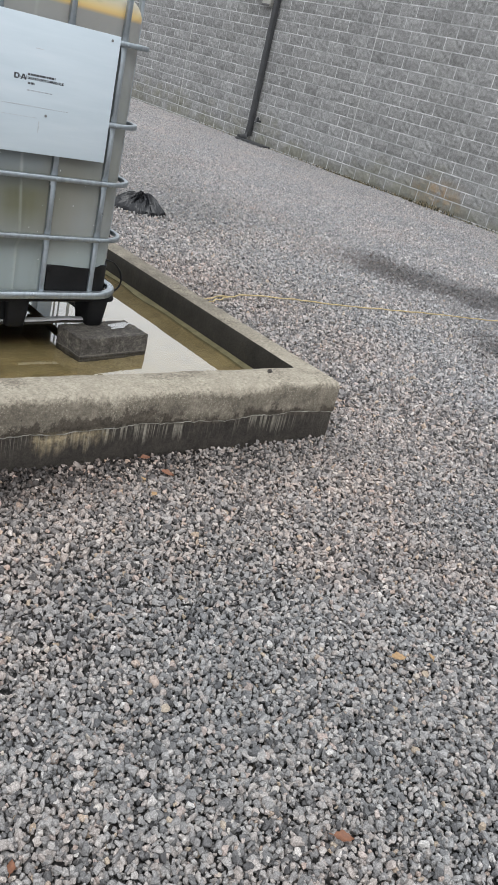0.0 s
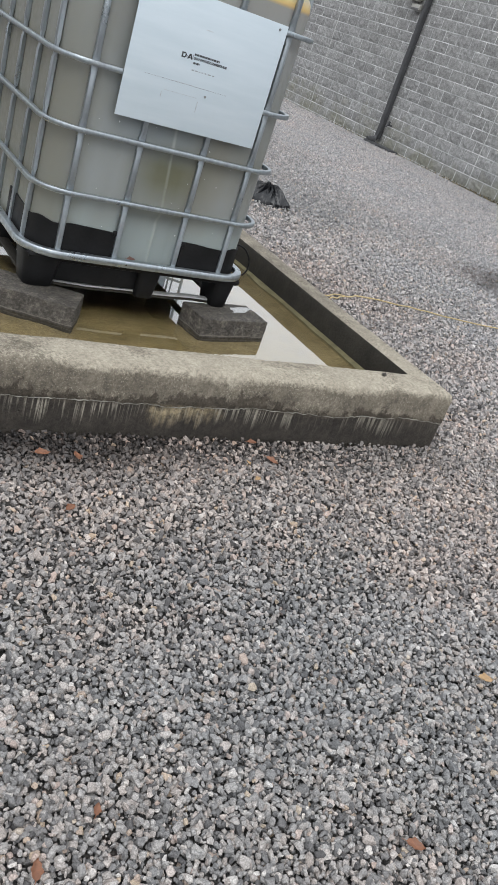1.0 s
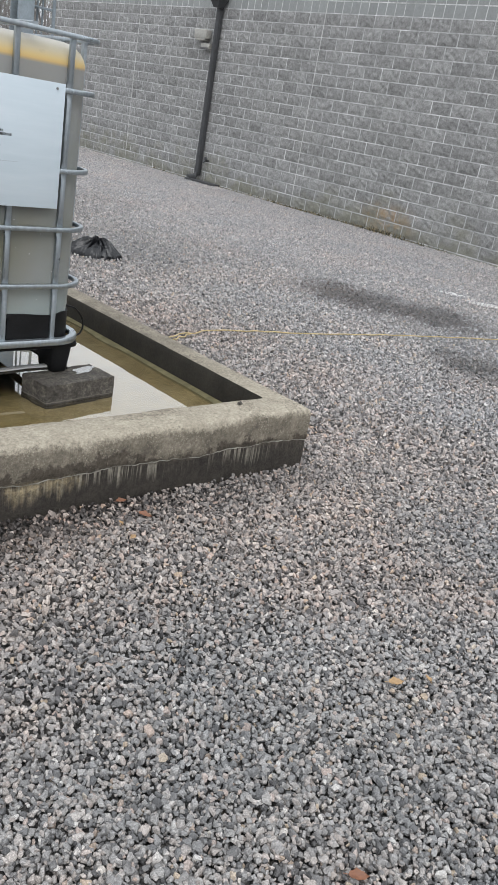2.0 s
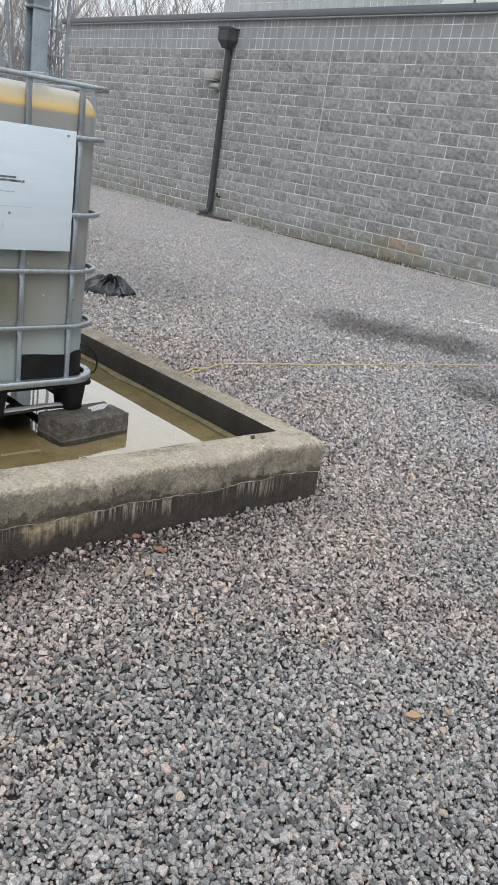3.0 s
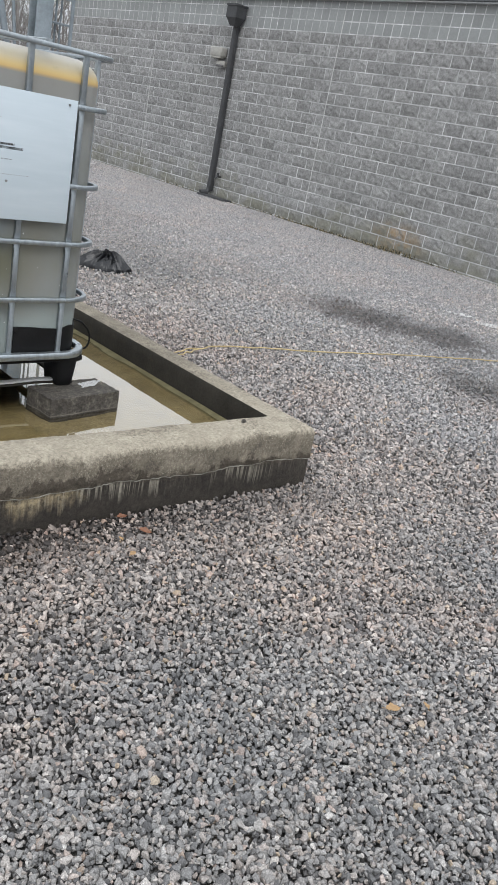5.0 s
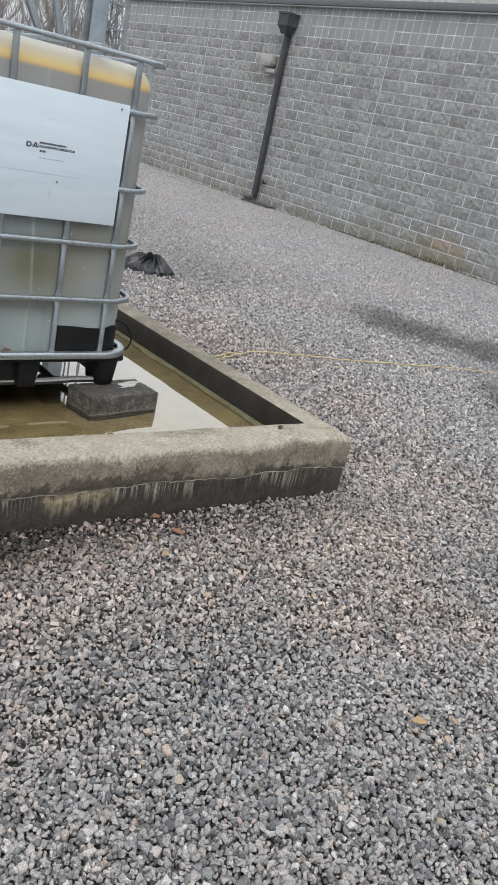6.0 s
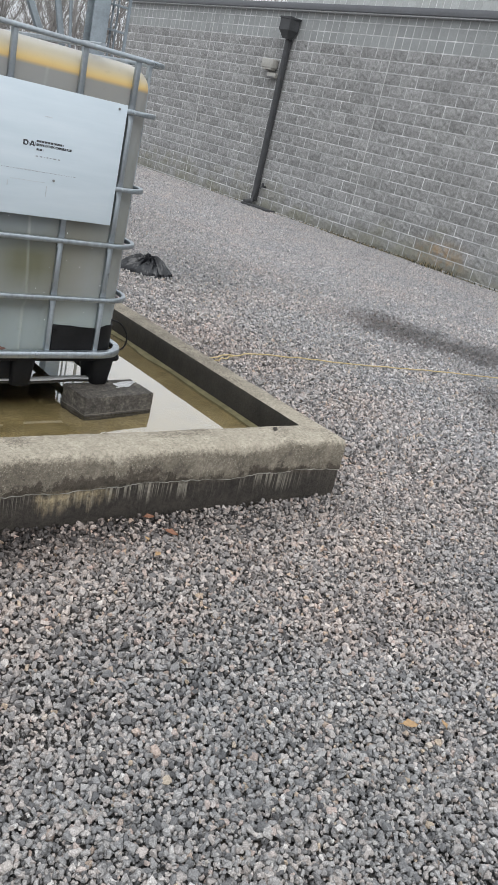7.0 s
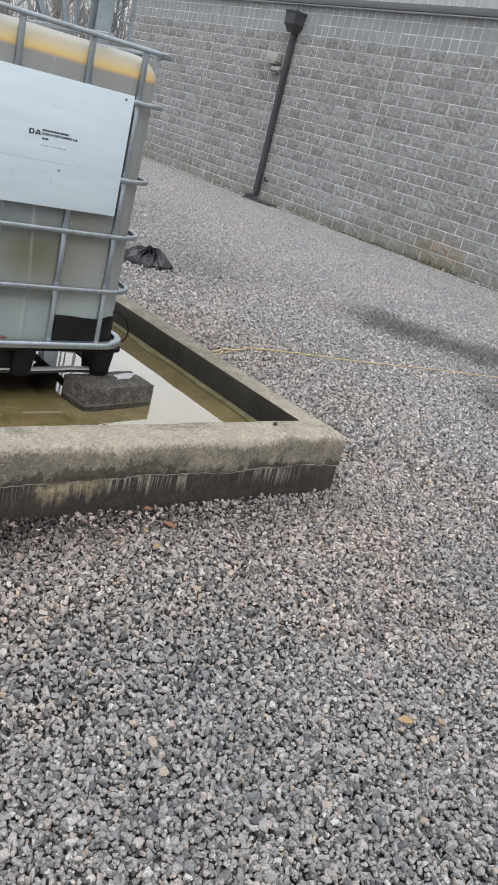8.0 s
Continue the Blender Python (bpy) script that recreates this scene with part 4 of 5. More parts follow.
def ibc_tote():
    root = thing("ibc_tote", IBC, "caged plastic bulk container of murky oil on a black pallet", "ibc container")
    part("bottle", bottle(), TANK, root, "milky plastic bottle filled with murky liquid, yellowed above the fill line", smooth=50)
    # pallet tray with upstanding corners
    part("pallet_deck", box((U0 + 0.014, V0 + 0.014, 0.325), (U1 - 0.014, V1 - 0.014, 0.364), 0.02), BLACK, root)
    pts = arc_rect(U0 + 0.026, U1 - 0.028, V0 + 0.027, V1 - 0.028, 0.132, 10)
    y = V0 + 0.027
    left = [(U0 + 0.026, V0 + 0.42), (U0 + 0.026, V0 + 0.30)] + pts[33:44] + [(-0.70, y), (-0.60, y), (-0.506, y)]
    right = [(-0.195, y), (-0.12, y), (-0.06, y)] + pts[0:11] + [(U1 - 0.028, V0 + 0.35), (U1 - 0.028, V0 + 0.45)]
    part("corner_guard", corner_guard(left, 0.355, 0.495), BLACK, root, "black plastic corner guard")
    part("corner_guard", corner_guard(right, 0.355, 0.495), BLACK, root, "black plastic corner guard")
    part("guard_clip", box((-0.52, y - 0.014, 0.472), (-0.493, y - 0.001, 0.494), 0.003), BLACK, root)
    part("guard_clip", box((-0.206, y - 0.014, 0.472), (-0.18, y - 0.001, 0.494), 0.003), BLACK, root)
    mid = (U0 + U1) / 2
    for x, hx in ((U0 + 0.085, 0.08), (mid + 0.045, 0.054), (U1 - 0.090, 0.052)):
        for yy in (V0 + 0.10, (V0 + V1) / 2, V1 - 0.10):
            part("pallet_foot", foot_mesh(x, yy, hx, 0.085), BLACK, root)
    # added black panel standing in for the dark void under the deck
    part("dark_gap_panel", box((U0 + 0.14, V0 + 0.055, 0.236), (mid, V0 + 0.075, 0.33), 0.004), BLACK, root)
    for yy in (V0 + 0.085, (V0 + V1) / 2, V1 - 0.09):
        part("skid", sweep([(U0 + 0.03 + (U1 - U0 - 0.06) * i / 10, yy + 0.004 * math.sin(i), 0.2245 + 0.003 * math.sin(i * 1.7)) for i in range(11)], 0.034, 0.011, 8, square=True), SKID, root, "dull zinc skid bar")
        # unseen dark bar, added below the skid to dim its reflection in the water
        part("skid_underside", sweep([(U0 + 0.03 + (U1 - U0 - 0.06) * i / 10, yy + 0.004 * math.sin(i), 0.213 + 0.003 * math.sin(i * 1.7)) for i in range(11)], 0.036, 0.012, 8, square=True), SOAKED_DARK, root, "added dark underside that dims the skid's reflection")
    # lengthwise skids are blackened too, so they stay dark in the water
    for x in (U0 + 0.06, U1 - 0.06):
        part("skid", sweep([(x, V0 + 0.08, 0.222), (x, V1 - 0.08, 0.222)], 0.05, 0.015, 8, square=True), SOAKED_DARK, root)
    # cage
    part("bottom_rail", cage_ring(0.370, 0.034, 0.032, 0.004), ZINC_BRIGHT, root, "heavy bright galvanised bottom rail")
    for z in RAILS:
        part("rail", cage_ring(z, 0.020, 0.0205, 0.0), ZINC, root)
    part("top_rail", cage_ring(1.594, 0.022, 0.020, 0.002), ZINC, root)
    inset = 0.019
    for x in POSTS:
        part("upright", cage_tube(x, V0 + inset, 0.37, 1.588, 0), ZINC, root)
    for yy in (0.129, 0.324, 0.562, 0.80, 1.03):
        part("upright", cage_tube(U0 + inset, yy, 0.37, 1.588, 90), ZINC, root)
        part("upright", cage_tube(U1 - inset, yy + 0.02, 0.37, 1.588, 90), ZINC, root)
    for x in (-0.6, -0.35, -0.1):
        part("upright", cage_tube(x, V1 - inset, 0.37, 1.588, 0), ZINC, root)
    for x in (-0.6, -0.15):
        part("top_bar", sweep([(x, V0 + 0.01, 1.605), (x, V1 - 0.01, 1.605)], 0.024, 0.022, 8, square=True), ZINC, root)
    for z in RAILS:
        for x in POSTS:
            part("rivet", sweep([(x, V0 - 0.009, z), (x, V0 - 0.0135, z)], 0.008, sides=6), ZINC_BRIGHT, root)
    k = random.Random(21)
    specks = bmesh.new()
    for i in range(22):
        r = k.uniform(0.0009, 0.0023)
        m = pose(k.uniform(-0.78, 0.1), V0 + 0.0262, k.uniform(0.5, 0.93)) @ Matrix.Diagonal((r, 0.0012, r * k.uniform(0.8, 2.2), 1))
        bmesh.ops.create_icosphere(specks, subdivisions=1, radius=1, matrix=m)
    tagged(part("speck_scatter", specks, PALE, root, "small white specks on the plastic"), kind="stuff")
    # screwed-on white sheet with faded print
    sign = part("sign_sheet", box((-0.641, V0 - 0.0165, 0.946), (-0.020, V0 - 0.0135, 1.420), 0.0008), PLATE, root, "white sheet with a small faded product print")
    for x, z in ((-0.624, 1.401), (-0.056, 1.400), (-0.295, 1.089)):
        part("screw", sweep([(x, V0 - 0.016, z), (x, V0 - 0.0195, z)], 0.010, sides=8), SCREW, sign)

    def bar(x0, x1, z, h, material, name="print_line"):
        part(name, box((x0, V0 - 0.0172, z - h / 2), (x1, V0 - 0.0164, z + h / 2)), material, sign)

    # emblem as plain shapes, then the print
    ez = 1.212
    bar(-0.434, -0.428, ez, 0.019, INK, "emblem")
    bar(-0.428, -0.418, ez + 0.0073, 0.0046, INK, "emblem")
    bar(-0.428, -0.418, ez - 0.0073, 0.0046, INK, "emblem")
    bar(-0.419, -0.4135, ez, 0.0125, INK, "emblem")
    bar(-0.4115, -0.4085, ez - 0.001, 0.0035, INK, "emblem")
    wedge = bmesh.new()
    vs = [wedge.verts.new((-0.398 + a, V0 - 0.0170, ez + b)) for a, b in ((-0.0115, -0.0095), (-0.0035, 0.0095), (0.0035, 0.0095), (0.0115, -0.0095), (0.0055, -0.0095), (0, 0.003), (-0.0055, -0.0095))]
    wedge.faces.new(vs)
    part("emblem", wedge, INK, sign)
    bar(-0.4035, -0.3925, ez - 0.0045, 0.0035, INK, "emblem")
    bar(-0.388, -0.385, ez, 0.015, FAINT, "emblem")
    k = random.Random(5)

    def words(x, x1, z, h, material, lo, hi, gap):
        while x < x1:
            w = k.uniform(lo, hi)
            bar(x, min(x + w, x1), z, h, material)
            x += w + gap

    words(-0.382, -0.272, 1.2235, 0.0075, INK, 0.003, 0.011, 0.0022)
    me = text_mesh("GROUP III SYNTHETIC COMPRESSOR FLUID", 0.0115)
    me.materials.append(INK)
    line = new("print_line", me)
    wide = max(v.co.x for v in me.vertices)
    for v in me.vertices:
        v.co = Vector((-0.382 + v.co.x * 0.147 / wide, V0 - 0.0170, 1.2065 + v.co.y * 1.0))
    line.parent = sign
    words(-0.379, -0.352, 1.1935, 0.0075, INK, 0.009, 0.012, 0.003)
    words(-0.379, -0.279, 1.169, 0.004, FAINT, 0.004, 0.014, 0.007)
    words(-0.56, -0.205, 1.114, 0.0018, FAINT, 0.003, 0.012, 0.006)
    words(-0.44, -0.36, 1.1155, 0.003, SCUFF, 0.003, 0.007, 0.006)
    bar(-0.36, -0.33, 1.315, 0.003, SCUFF, "scuff")
    bar(-0.480, -0.477, 1.057, 0.02, SCUFF, "scuff")
    bar(-0.322, -0.319, 1.045, 0.04, SCUFF, "scuff")
    bar(-0.47, -0.33, 1.076, 0.0012, SCUFF, "scuff")


def cable_loop():
    pts = [(0.145, 0.13, 0.492), (0.17, 0.135, 0.487), (0.215, 0.145, 0.468), (0.255, 0.15, 0.425), (0.265, 0.15, 0.375), (0.24, 0.145, 0.342), (0.20, 0.14, 0.35), (0.15, 0.135, 0.38)]
    smooth = []
    for i in range(len(pts) - 1):
        p0, p1, p2, p3 = (Vector(pts[max(0, min(len(pts) - 1, i + d))]) for d in (-1, 0, 1, 2))
        for s in range(6):
            t = s / 6
            smooth.append(0.5 * ((2 * p1) + (p2 - p0) * t + (2 * p0 - 5 * p1 + 4 * p2 - p3) * t * t + (3 * p1 - p0 - 3 * p2 + p3) * t ** 3))
    smooth.append(Vector(pts[-1]))
    whole("cable", sweep(smooth, 0.009, sides=6), BLACK, "thin black cable looped at the base of the container", "cable", m=IBC)


def concrete_block(m, size, label, seed):
    w, d, h = size
    bm = bmesh.new()
    bmesh.ops.create_cube(bm, size=1)
    bmesh.ops.subdivide_edges(bm, edges=list(bm.edges), cuts=19, use_grid_fill=True)
    for v in bm.verts:
        p = Vector((v.co.x * w, v.co.y * d, v.co.z * h))
        corner = sum(abs(abs(c) - 0.5) < 1e-4 for c in v.co)
        k = 0.0015 * (corner - 1) if corner > 1 else 0
        n = noise.noise_vector(p * 38 + Vector((seed, 0, 0))) * 0.002 + noise.noise_vector(p * 130 + Vector((0, seed, 0))) * 0.0034
        v.co = p * (1 - k / max(p.length, 0.05)) + n
    return whole("concrete_block", bm, WETBLOCK, label, "concrete block", m=m, group="blocks under the container", smooth=28)


def support_blocks():
    label = "damp solid concrete block standing in water under a pallet foot"
    for x, y, top, turn, tag, seed in ((1.945, 3.382, 0.236, 8.4, label, 1), (1.030, 3.385, 0.236, -28.0, "damp solid concrete block set askew in the water under the pallet", 4),
                                       (1.93, 4.44, 0.236, 2, "damp solid concrete block under the rear of the pallet", 7), (1.10, 4.42, 0.236, 4, "damp solid concrete block under the rear of the pallet", 9)):
        h = top - 0.095
        concrete_block(pose(x, y, top - h / 2, 0, 0, turn), (0.381, 0.188, h), tag, seed)


def puddle():
    """A thin film of water left on top of the block under the corner foot."""
    bm = bmesh.new()
    rim = []
    for i in range(72):
        a = 2 * math.pi * i / 72
        r = 0.9 + 0.55 * noise.noise((math.cos(a) * 1.6, math.sin(a) * 1.6, 5)) + 0.14 * noise.noise((math.cos(a) * 5, math.sin(a) * 5, 1))
        rim.append(bm.verts.new((math.cos(a) * 0.085 * r, math.sin(a) * 0.03 * r + 0.02 * math.cos(a), 0)))
    bm.faces.new(rim)
    whole("puddle", bm, WATER, "thin film of rainwater lying on a concrete block", "puddle", m=pose(2.04, 3.42, 0.2395, 0, 0, 8.4))


# ---- loose things ----
def rope():
    pts = [(2.896, 4.404), (3.017, 4.445), (3.157, 4.453), (3.298, 4.443), (3.438, 4.513), (3.558, 4.502), (3.658, 4.543), (3.757, 4.549), (3.936, 4.511), (4.135, 4.469), (4.371, 4.401), (4.609, 4.345), (4.971, 4.287), (5.303, 4.236), (5.652, 4.158), (6.01, 4.066), (6.569, 3.925), (7.331, 3.665)]
    path = []
    for i in range(len(pts) - 1):
        for s in range(8):
            t = s / 8
            x, y = pts[i][0] + (pts[i + 1][0] - pts[i][0]) * t, pts[i][1] + (pts[i + 1][1] - pts[i][1]) * t
            y += 0.006 * math.sin(x * 31) + 0.012 * noise.noise((x * 3, 1, 0))
            path.append((x, y, float(ground_z(x, y)) + 0.017 + 0.004 * noise.noise((x * 9, 0, 0))))
    bm = sweep(path, 0.0095, sides=6)
    loop = []
    for i in range(41):
        x = 2.896 + 0.66 * i / 40
        y = 4.384 + 0.07 * math.sin(math.pi * (i / 40) ** 0.8) * -1 + 0.13 * i / 40 + 0.008 * math.sin(i * 0.9)
        loop.append((x, y, float(ground_z(x, y)) + 0.016 + 0.003 * math.sin(i * 1.3)))
    add_sweep(bm, loop, 0.009, sides=6)
    whole("rope", bm, ROPE, "thin faded yellow rope trailing across the gravel", "rope")


def trash_bag():
    """A slack, half-empty bag: a low humped body with sharp folds that run down from a torn, bunched mouth at the back."""
    bm = bmesh.new()
    mouth = Vector((-0.04, 0.07))
    rings, k = [], 180
    for r in range(1, 29):
        t = r / 28
        ring = []
        for i in range(k):
            a = 2 * math.pi * i / k
            c, q = math.cos(a), math.sin(a)
            reach = 1 + 0.45 * max(0, -c) ** 8 + 0.18 * noise.noise((c * 1.3, q * 1.3, 2)) + 0.09 * noise.noise((c * 4, q * 4, 6)) + 0.04 * noise.noise((c * 11, q * 11, 1))
            x, y = mouth.x * (1 - t) + c * t * 0.222 * reach, mouth.y * (1 - t) + q * t * 0.155 * reach
            hump = 0.110 * (1 - t ** 2.6) * (1 + 0.25 * noise.noise((x * 6, y * 6, 0)))
            swirl = a + 0.7 * t
            ridge = 1 - abs(noise.noise((math.cos(swirl) * 4.5, math.sin(swirl) * 4.5, t * 0.9))) * 3
            pleat = 1 - abs(noise.noise((math.cos(swirl) * 11, math.sin(swirl) * 11, t * 1.6 + 7))) * 3
            side = min(1, 4 * t) * (1.05 - t)
            z = hump + (0.034 * ridge + 0.022 * pleat) * side + 0.03 * math.exp(-(t / 0.10) ** 2) * (1 + math.sin(a * 5))
            ring.append(bm.verts.new((x, y, max(z, 0.012) if t < 1 else -0.03)))
        rings.append(ring)
    for a, b in zip(rings, rings[1:]):
        for i in range(k):
            bm.faces.new((a[i], a[(i + 1) % k], b[(i + 1) % k], b[i]))
    bm.faces.new(rings[0])
    bm.faces.new(rings[-1][::-1])
    whole("trash_bag", bm, BAG, "crumpled black plastic bag lying on the gravel", "plastic bag", m=pose(4.27, 6.99, float(ground_z(4.3, 7)) + 0.012, 0, 0, -40), smooth=28)


def leaf(x, y, turn, size, material, label, tip=12, on=None):
    bm = bmesh.new()
    nx, ny = 8, 4
    grid = []
    for i in range(nx + 1):
        t = i / nx
        half = 0.24 * math.sin(math.pi * t ** 0.8) * (1 + 0.18 * math.sin(t * 19))
        grid.append([bm.verts.new(((t - 0.5) * size, s * half * size, 0.22 * size * (s * s * half * 2.4 + (t - 0.5) ** 2) + 0.02 * size * math.sin(t * 11 + s * 3))) for s in (-1, -0.5, 0, 0.5, 1)])
    for i in range(nx):
        for j in range(ny):
            bm.faces.new((grid[i][j], grid[i + 1][j], grid[i + 1][j + 1], grid[i][j + 1]))
    bmesh.ops.remove_doubles(bm, verts=bm.verts, dist=1e-5)
    bmesh.ops.solidify(bm, geom=list(bm.faces), thickness=0.0006)
    add_sweep(bm, [(-0.5 * size, 0, 0.05 * size), (-0.72 * size, 0.04 * size, 0.02 * size)], 0.0018, sides=5)
    whole("dead_leaf", bm, material, label, "leaf", m=on or pose(x, y, float(ground_z(x, y)) + 0.013, tip, 6, turn), group="" if on else "leaves on the gravel")


def leaves():
    orange, tan = "curled orange-brown dead leaf on the gravel", "pale tan dead leaf on the gravel"
    for x, y, turn, size, o in ((1.311, 0.954, -35, 0.05, 1), (0.509, 1.135, 70, 0.048, 1), (0.654, 1.222, 60, 0.033, 1), (1.895, 1.322, -20, 0.055, 0), (0.875, 2.502, 10, 0.06, 1), (1.644, 2.342, 30, 0.04, 0),
                                (1.659, 2.45, 80, 0.035, 0), (1.753, 2.595, 5, 0.05, 1), (0.989, 2.485, 85, 0.06, 1), (0.885, 2.203, 40, 0.05, 1), (1.776, 2.463, -50, 0.055, 1), (2.002, 1.282, 60, 0.035, 0)):
        leaf(x, y, turn, size, LEAF_O if o else LEAF_T, orange if o else tan)


def caught_leaf():
    leaf(0, 0, 0, 0.042, LEAF_R, "curled reddish dead leaf caught on the bottom rail of the container", on=IBC @ pose(-0.425, V0 - 0.004, 0.392, 24, 0, 12))


def wall_weeds():
    """Dry grass at the foot of the wall, thickest under the stained blocks."""
    rng = random.Random(17)
    bm = bmesh.new()
    for i in range(1500):
        y = rng.gauss(9.4, 0.32) if i < 200 else (rng.gauss(11.0, 0.9) if i < 900 else rng.uniform(8.0, 17.0))
        h = rng.uniform(0.03, 0.11) * (1 if i < 200 else 0.5)
        x = WALL_X - 0.03 - abs(rng.gauss(0, 0.10 if i < 200 else 0.05))
        g = float(ground_z(x, y)) - 0.01
        a, lean = rng.uniform(0, 6.28), rng.uniform(0.1, 0.7) * h
        dx, dy = math.cos(a), math.sin(a)
        w = 0.006
        v = [bm.verts.new(p) for p in ((x - dy * w, y + dx * w, g), (x + dy * w, y - dx * w, g), (x + dx * lean * 0.4 + dy * w * 0.7, y + dy * lean * 0.4 - dx * w * 0.7, g + h * 0.6),
                                       (x + dx * lean * 0.4 - dy * w * 0.7, y + dy * lean * 0.4 + dx * w * 0.7, g + h * 0.6), (x + dx * lean, y + dy * lean, g + h))]
        bm.faces.new(v[:4])
        bm.faces.new((v[3], v[2], v[4]))
    n = Nodes("dry_grass", 0.9, spec=0.2)
    straw = n.done(n.ramp(n.island(), [(0.0, (0.03, 0.032, 0.022)), (0.55, (0.07, 0.066, 0.042)), (0.7, (0.24, 0.195, 0.115)), (1.0, (0.36, 0.29, 0.18))]))
    whole("dry_grass", bm, straw, "tufts of dry tan grass and dark dead weeds along the foot of the block wall", "grass", kind="stuff", smooth=None)


# a pale patch of gravel, stood in for by an added thin crust
def pale_patch(x, y, turn, rx, ry):
    bm = bmesh.new()
    rim = []
    for i in range(28):
        a = 2 * math.pi * i / 28
        r = 1 + 0.4 * noise.noise((math.cos(a) * 2 + x, math.sin(a) * 2 + y, 0)) + 0.3 * noise.noise((math.cos(a) * 6 + x, math.sin(a) * 6, 3))
        rim.append((math.cos(a) * rx * r, math.sin(a) * ry * r))
    low = [bm.verts.new((u, v, 0.0)) for u, v in rim]
    high = [bm.verts.new((u * 0.7, v * 0.7, 0.005)) for u, v in rim]
    for i in range(28):
        j = (i + 1) % 28
        bm.faces.new((low[i], low[j], high[j], high[i]))
    bm.faces.new(high)
    whole("pale_patch", bm, CRUST, "thin pale crust standing in for a pale patch of gravel", "dried spill", m=pose(x, y, float(ground_z(x, y)) - 0.014, 0, 0, turn), group="dried spills")


def curb_chip():
    bm = bmesh.new()
    bmesh.ops.create_icosphere(bm, subdivisions=2, radius=1)
    for v in bm.verts:
        v.co = Vector((v.co.x * 0.014, v.co.y * 0.011, v.co.z * 0.010)) * (1 + 0.35 * noise.noise(v.co * 2))
    whole("stone_chip", bm, WETBLOCK, "small grey stone chip lying on the curb", "stone", m=pose(2.445, 2.757, CREST + 0.006, 0, 0, 30), smooth=None)


# ---- steelwork behind the container ----
def steel_frame():
    base = Vector((4.075, 8.47))
    g = float(ground_z(4.2, 8.6))
    root = thing("steel_column", pose(base.x, base.y, g), "galvanised steel channel column with diagonal braces", "steel column")
    def beam(w, z0, z1):
        b = box((-w, -w, z0), (w, -w + 0.016, z1), 0.003)
        add_box(b, (-w, w - 0.016, z0), (w, w, z1), 0.003)
        return add_box(b, (w - 0.018, -w + 0.017, z0), (w - 0.004, w - 0.017, z1), 0.002)

    part("lower_shaft", beam(0.085, 0, 2.50), STEEL, root)
    part("collar", box((-0.10, -0.10, 2.48), (0.10, 0.10, 2.505), 0.004), STEEL, root)
    part("upper_shaft", beam(0.081, 2.505, 7.0), STEEL, root)
    part("base_plate", box((-0.22, -0.22, -0.02), (0.22, 0.22, 0.02), 0.004), STEEL, root)
    node = Vector((-0.16, 0.02, 1.15))
    for end, w in (((-0.95, 0.18, 2.75), 0.10), ((-0.52, 0.14, 2.85), 0.06), ((-0.32, 0.10, 2.85), 0.03)):
        d = Vector(end) - node
        part("brace", sweep([node, node + d * 2.3], w, w * 0.7, 8, square=True), STEEL, root)
    lad = thing("cable_ladder", pose(4.33, 8.37, g), "vertical cable ladder of thin galvanised rails beside the column", "cable ladder")
    for dx, w, top in ((-0.13, 0.016, 7), (-0.075, 0.022, 7), (-0.02, 0.02, 7), (0.03, 0.034, 7)):
        part("rail", sweep([(dx, 0.14 * (dx < 0), 0.0), (dx, 0.14 * (dx < 0), top)], w, sides=8), STEEL, lad)
    for z in (1.4, 1.75, 2.10, 2.33, 2.75, 3.1, 3.5):
        part("rung", sweep([(-0.15, 0.15, z), (0.035, 0.01, z - 0.01)], 0.03, 0.022, 6, square=True), STEEL, lad)


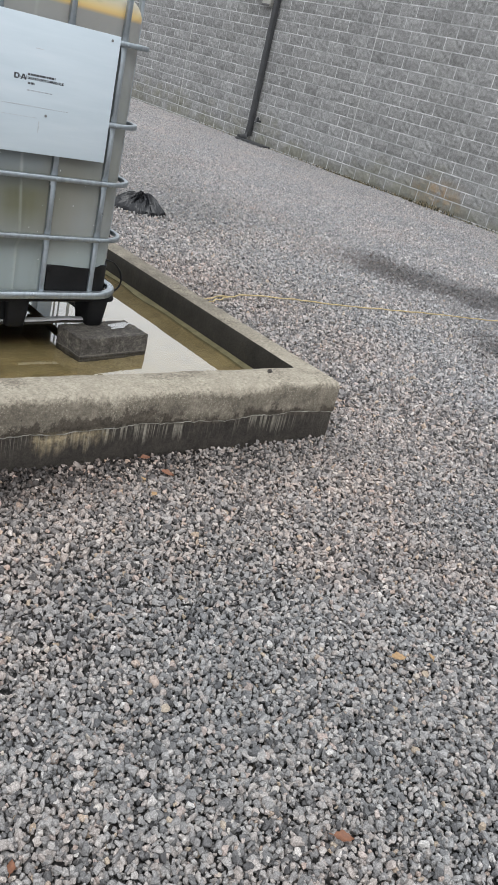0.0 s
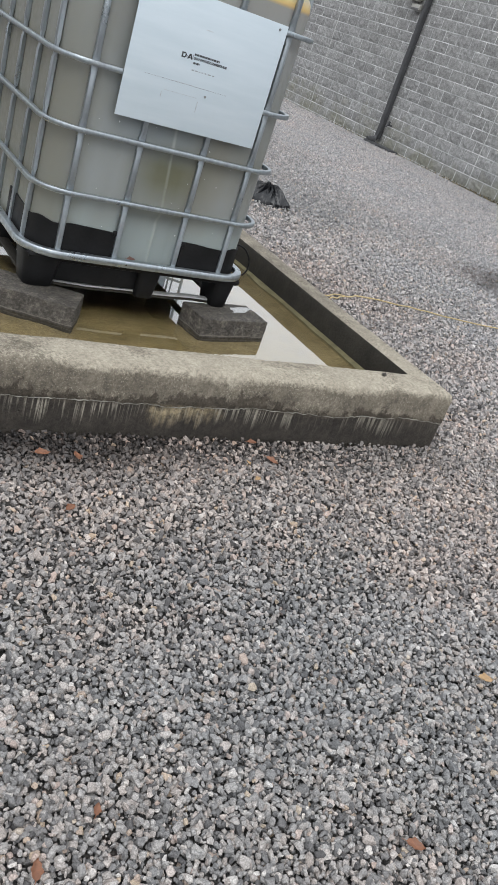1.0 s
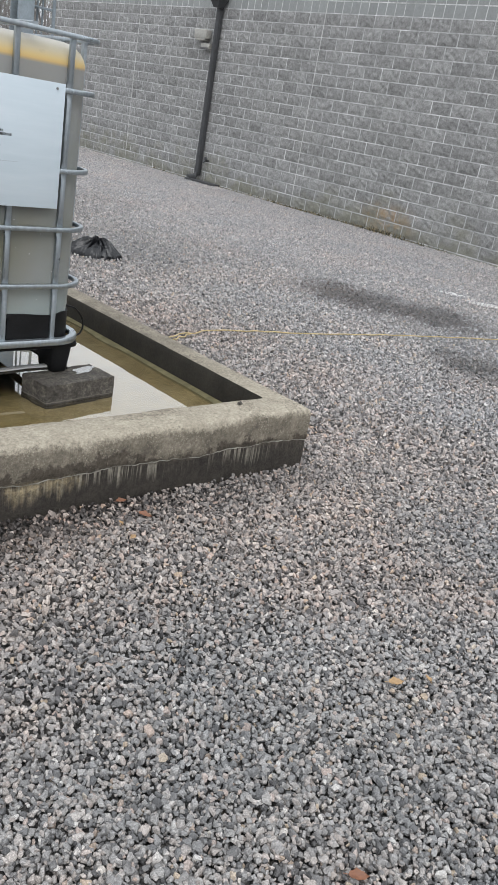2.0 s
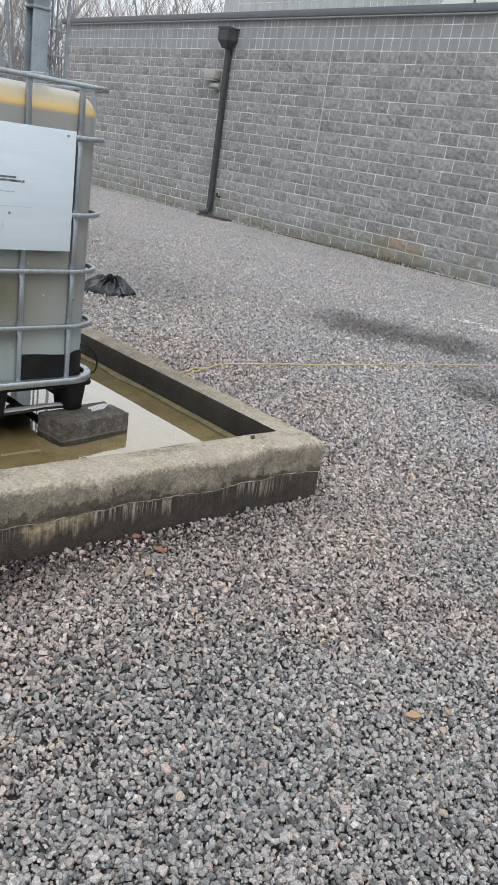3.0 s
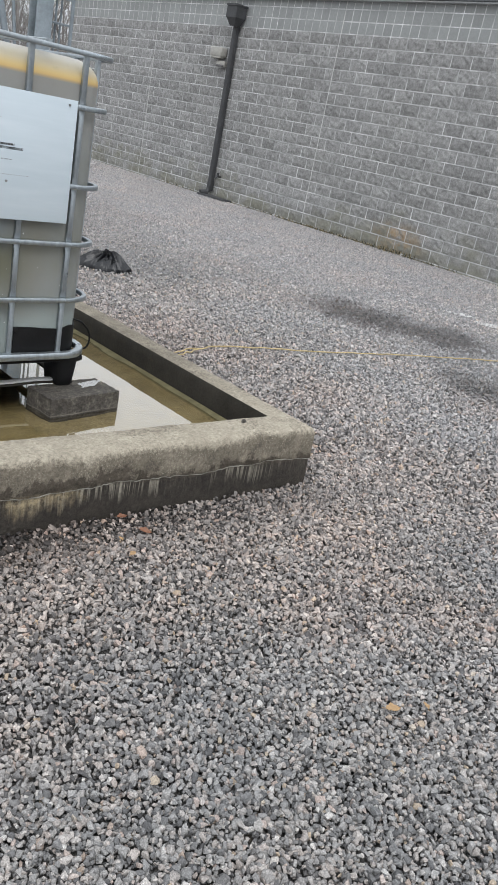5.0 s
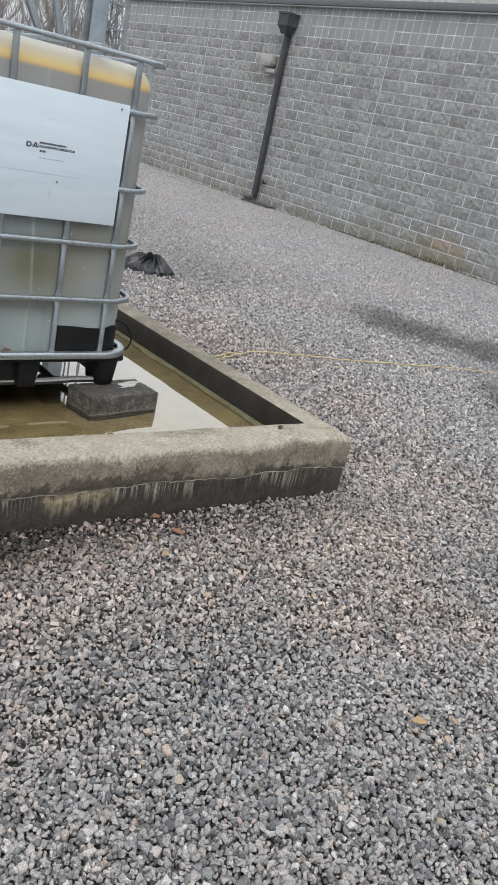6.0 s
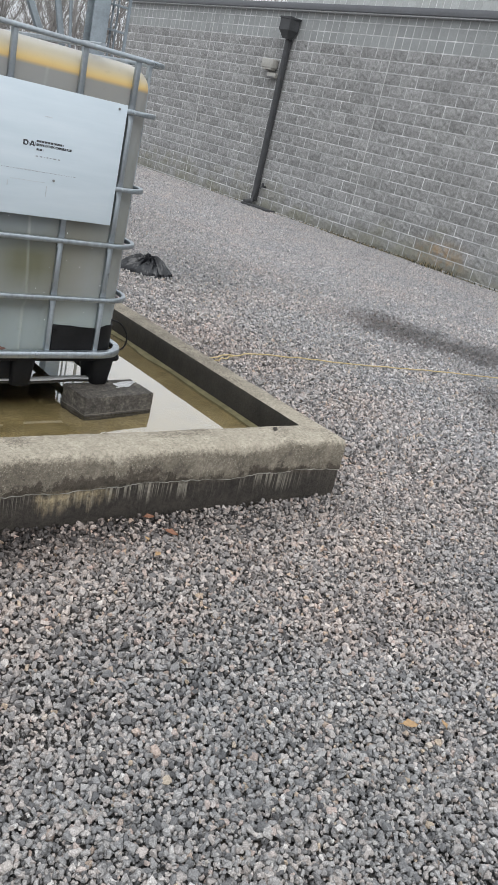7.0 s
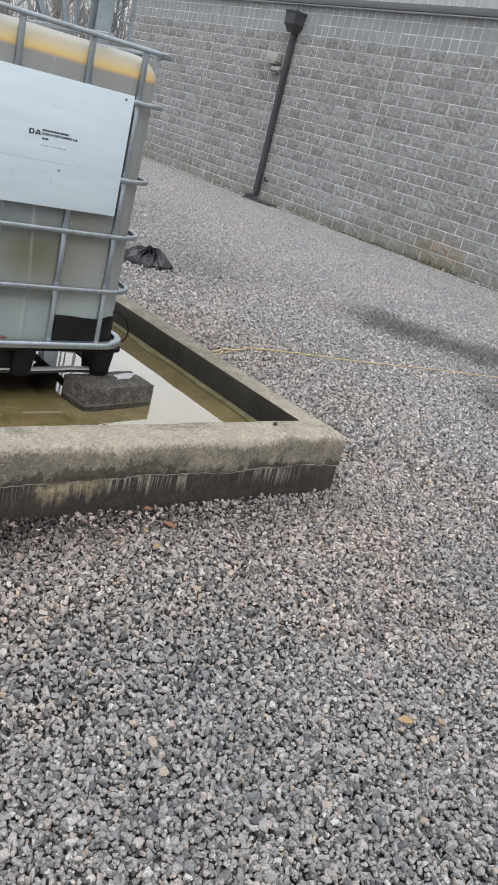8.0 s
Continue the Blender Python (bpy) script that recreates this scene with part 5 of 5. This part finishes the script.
# ---- bare trees ----
def tree_mesh(seed, height):
    rng = random.Random(seed)
    trunk, twigs = bmesh.new(), bmesh.new()

    def limb(bm, p, d, length, r, sides):
        path, q = [p.copy()], p.copy()
        n = 4
        for i in range(n):
            d = (d + Vector((rng.uniform(-1, 1), rng.uniform(-1, 1), rng.uniform(-0.4, 0.9))) * 0.16).normalized()
            q = q + d * length / n
            path.append(q.copy())
        add_sweep(bm, path, 2 * r, sides=sides, scales=[1 - 0.75 * i / n for i in range(n + 1)])
        return path

    def grow(p, d, length, r, level):
        bm = trunk if level == 0 else twigs
        path = limb(bm, p, d, length, r, 6 if level == 0 else (4 if level == 1 else 3))
        if level == 3:
            return
        count = (11, 6, 3)[level]
        for i in range(count):
            t = 0.12 + 0.86 * (i + rng.random()) / count if level == 0 else 0.2 + 0.8 * (i + rng.random()) / count
            k = min(int(t * 4), 3)
            q = path[k].lerp(path[k + 1], t * 4 - k)
            a = rng.uniform(0, 2 * math.pi)
            nd = (Vector((math.cos(a), math.sin(a), 0)) * rng.uniform(0.5, 0.9) + Vector((0, 0, rng.uniform(0.5, 1.0))) + d * 0.3).normalized()
            grow(q, nd, length * rng.uniform(0.28, 0.46), max(r * (1 - 0.7 * t) * 0.5, 0.011), level + 1)

    for s in range(2):
        a = rng.uniform(0, 6.28)
        grow(Vector((rng.uniform(-0.5, 0.5), rng.uniform(-0.5, 0.5), -0.3)), Vector((0.2 * math.cos(a), 0.2 * math.sin(a), 1)).normalized(), height * rng.uniform(0.8, 1), 0.10, 0)
    return trunk, twigs


def trees():
    kinds = []
    for i, h in enumerate((7.2, 6.4, 7.8)):
        a, b = tree_mesh(11 + i, h)
        root = thing("bare_tree", pose(0, 0, 0), "leafless grey-brown tree with a dense fan of fine twigs", "tree", "thicket behind the yard")
        part("trunk", a, BARK, root, smooth=60)
        tagged(part("twig_mass", b, BARK, root, smooth=None), kind="stuff")
        kinds.append(root)
    rng = random.Random(8)
    spots = []
    for i in range(46):
        t = i / 45
        for row in range(1):
            ang = radians(16 + 26 * t + rng.uniform(-0.5, 0.5))
            d = rng.uniform(33, 46)
            spots.append((0.3 + d * math.sin(ang), 0.5 + d * math.cos(ang)))
    for i, (x, y) in enumerate(spots):
        m = pose(x, y, -0.4, 0, 0, rng.uniform(0, 360))
        if i < 3:
            kinds[i].matrix_world = m
        else:
            copy_thing(kinds[i % 3], m)


ibc_tote()
cable_loop()
support_blocks()
puddle()
upper_building()
roof_unit()
downspout()
wall_light()
conduit_bits()
steel_frame()
trees()
rope()
trash_bag()
leaves()
caught_leaf()
wall_weeds()
pale_patch(8.216, 5.54, -55, 0.19, 0.09)
pale_patch(8.233, 5.077, -50, 0.25, 0.11)
curb_chip()
block_wall()
gravel()
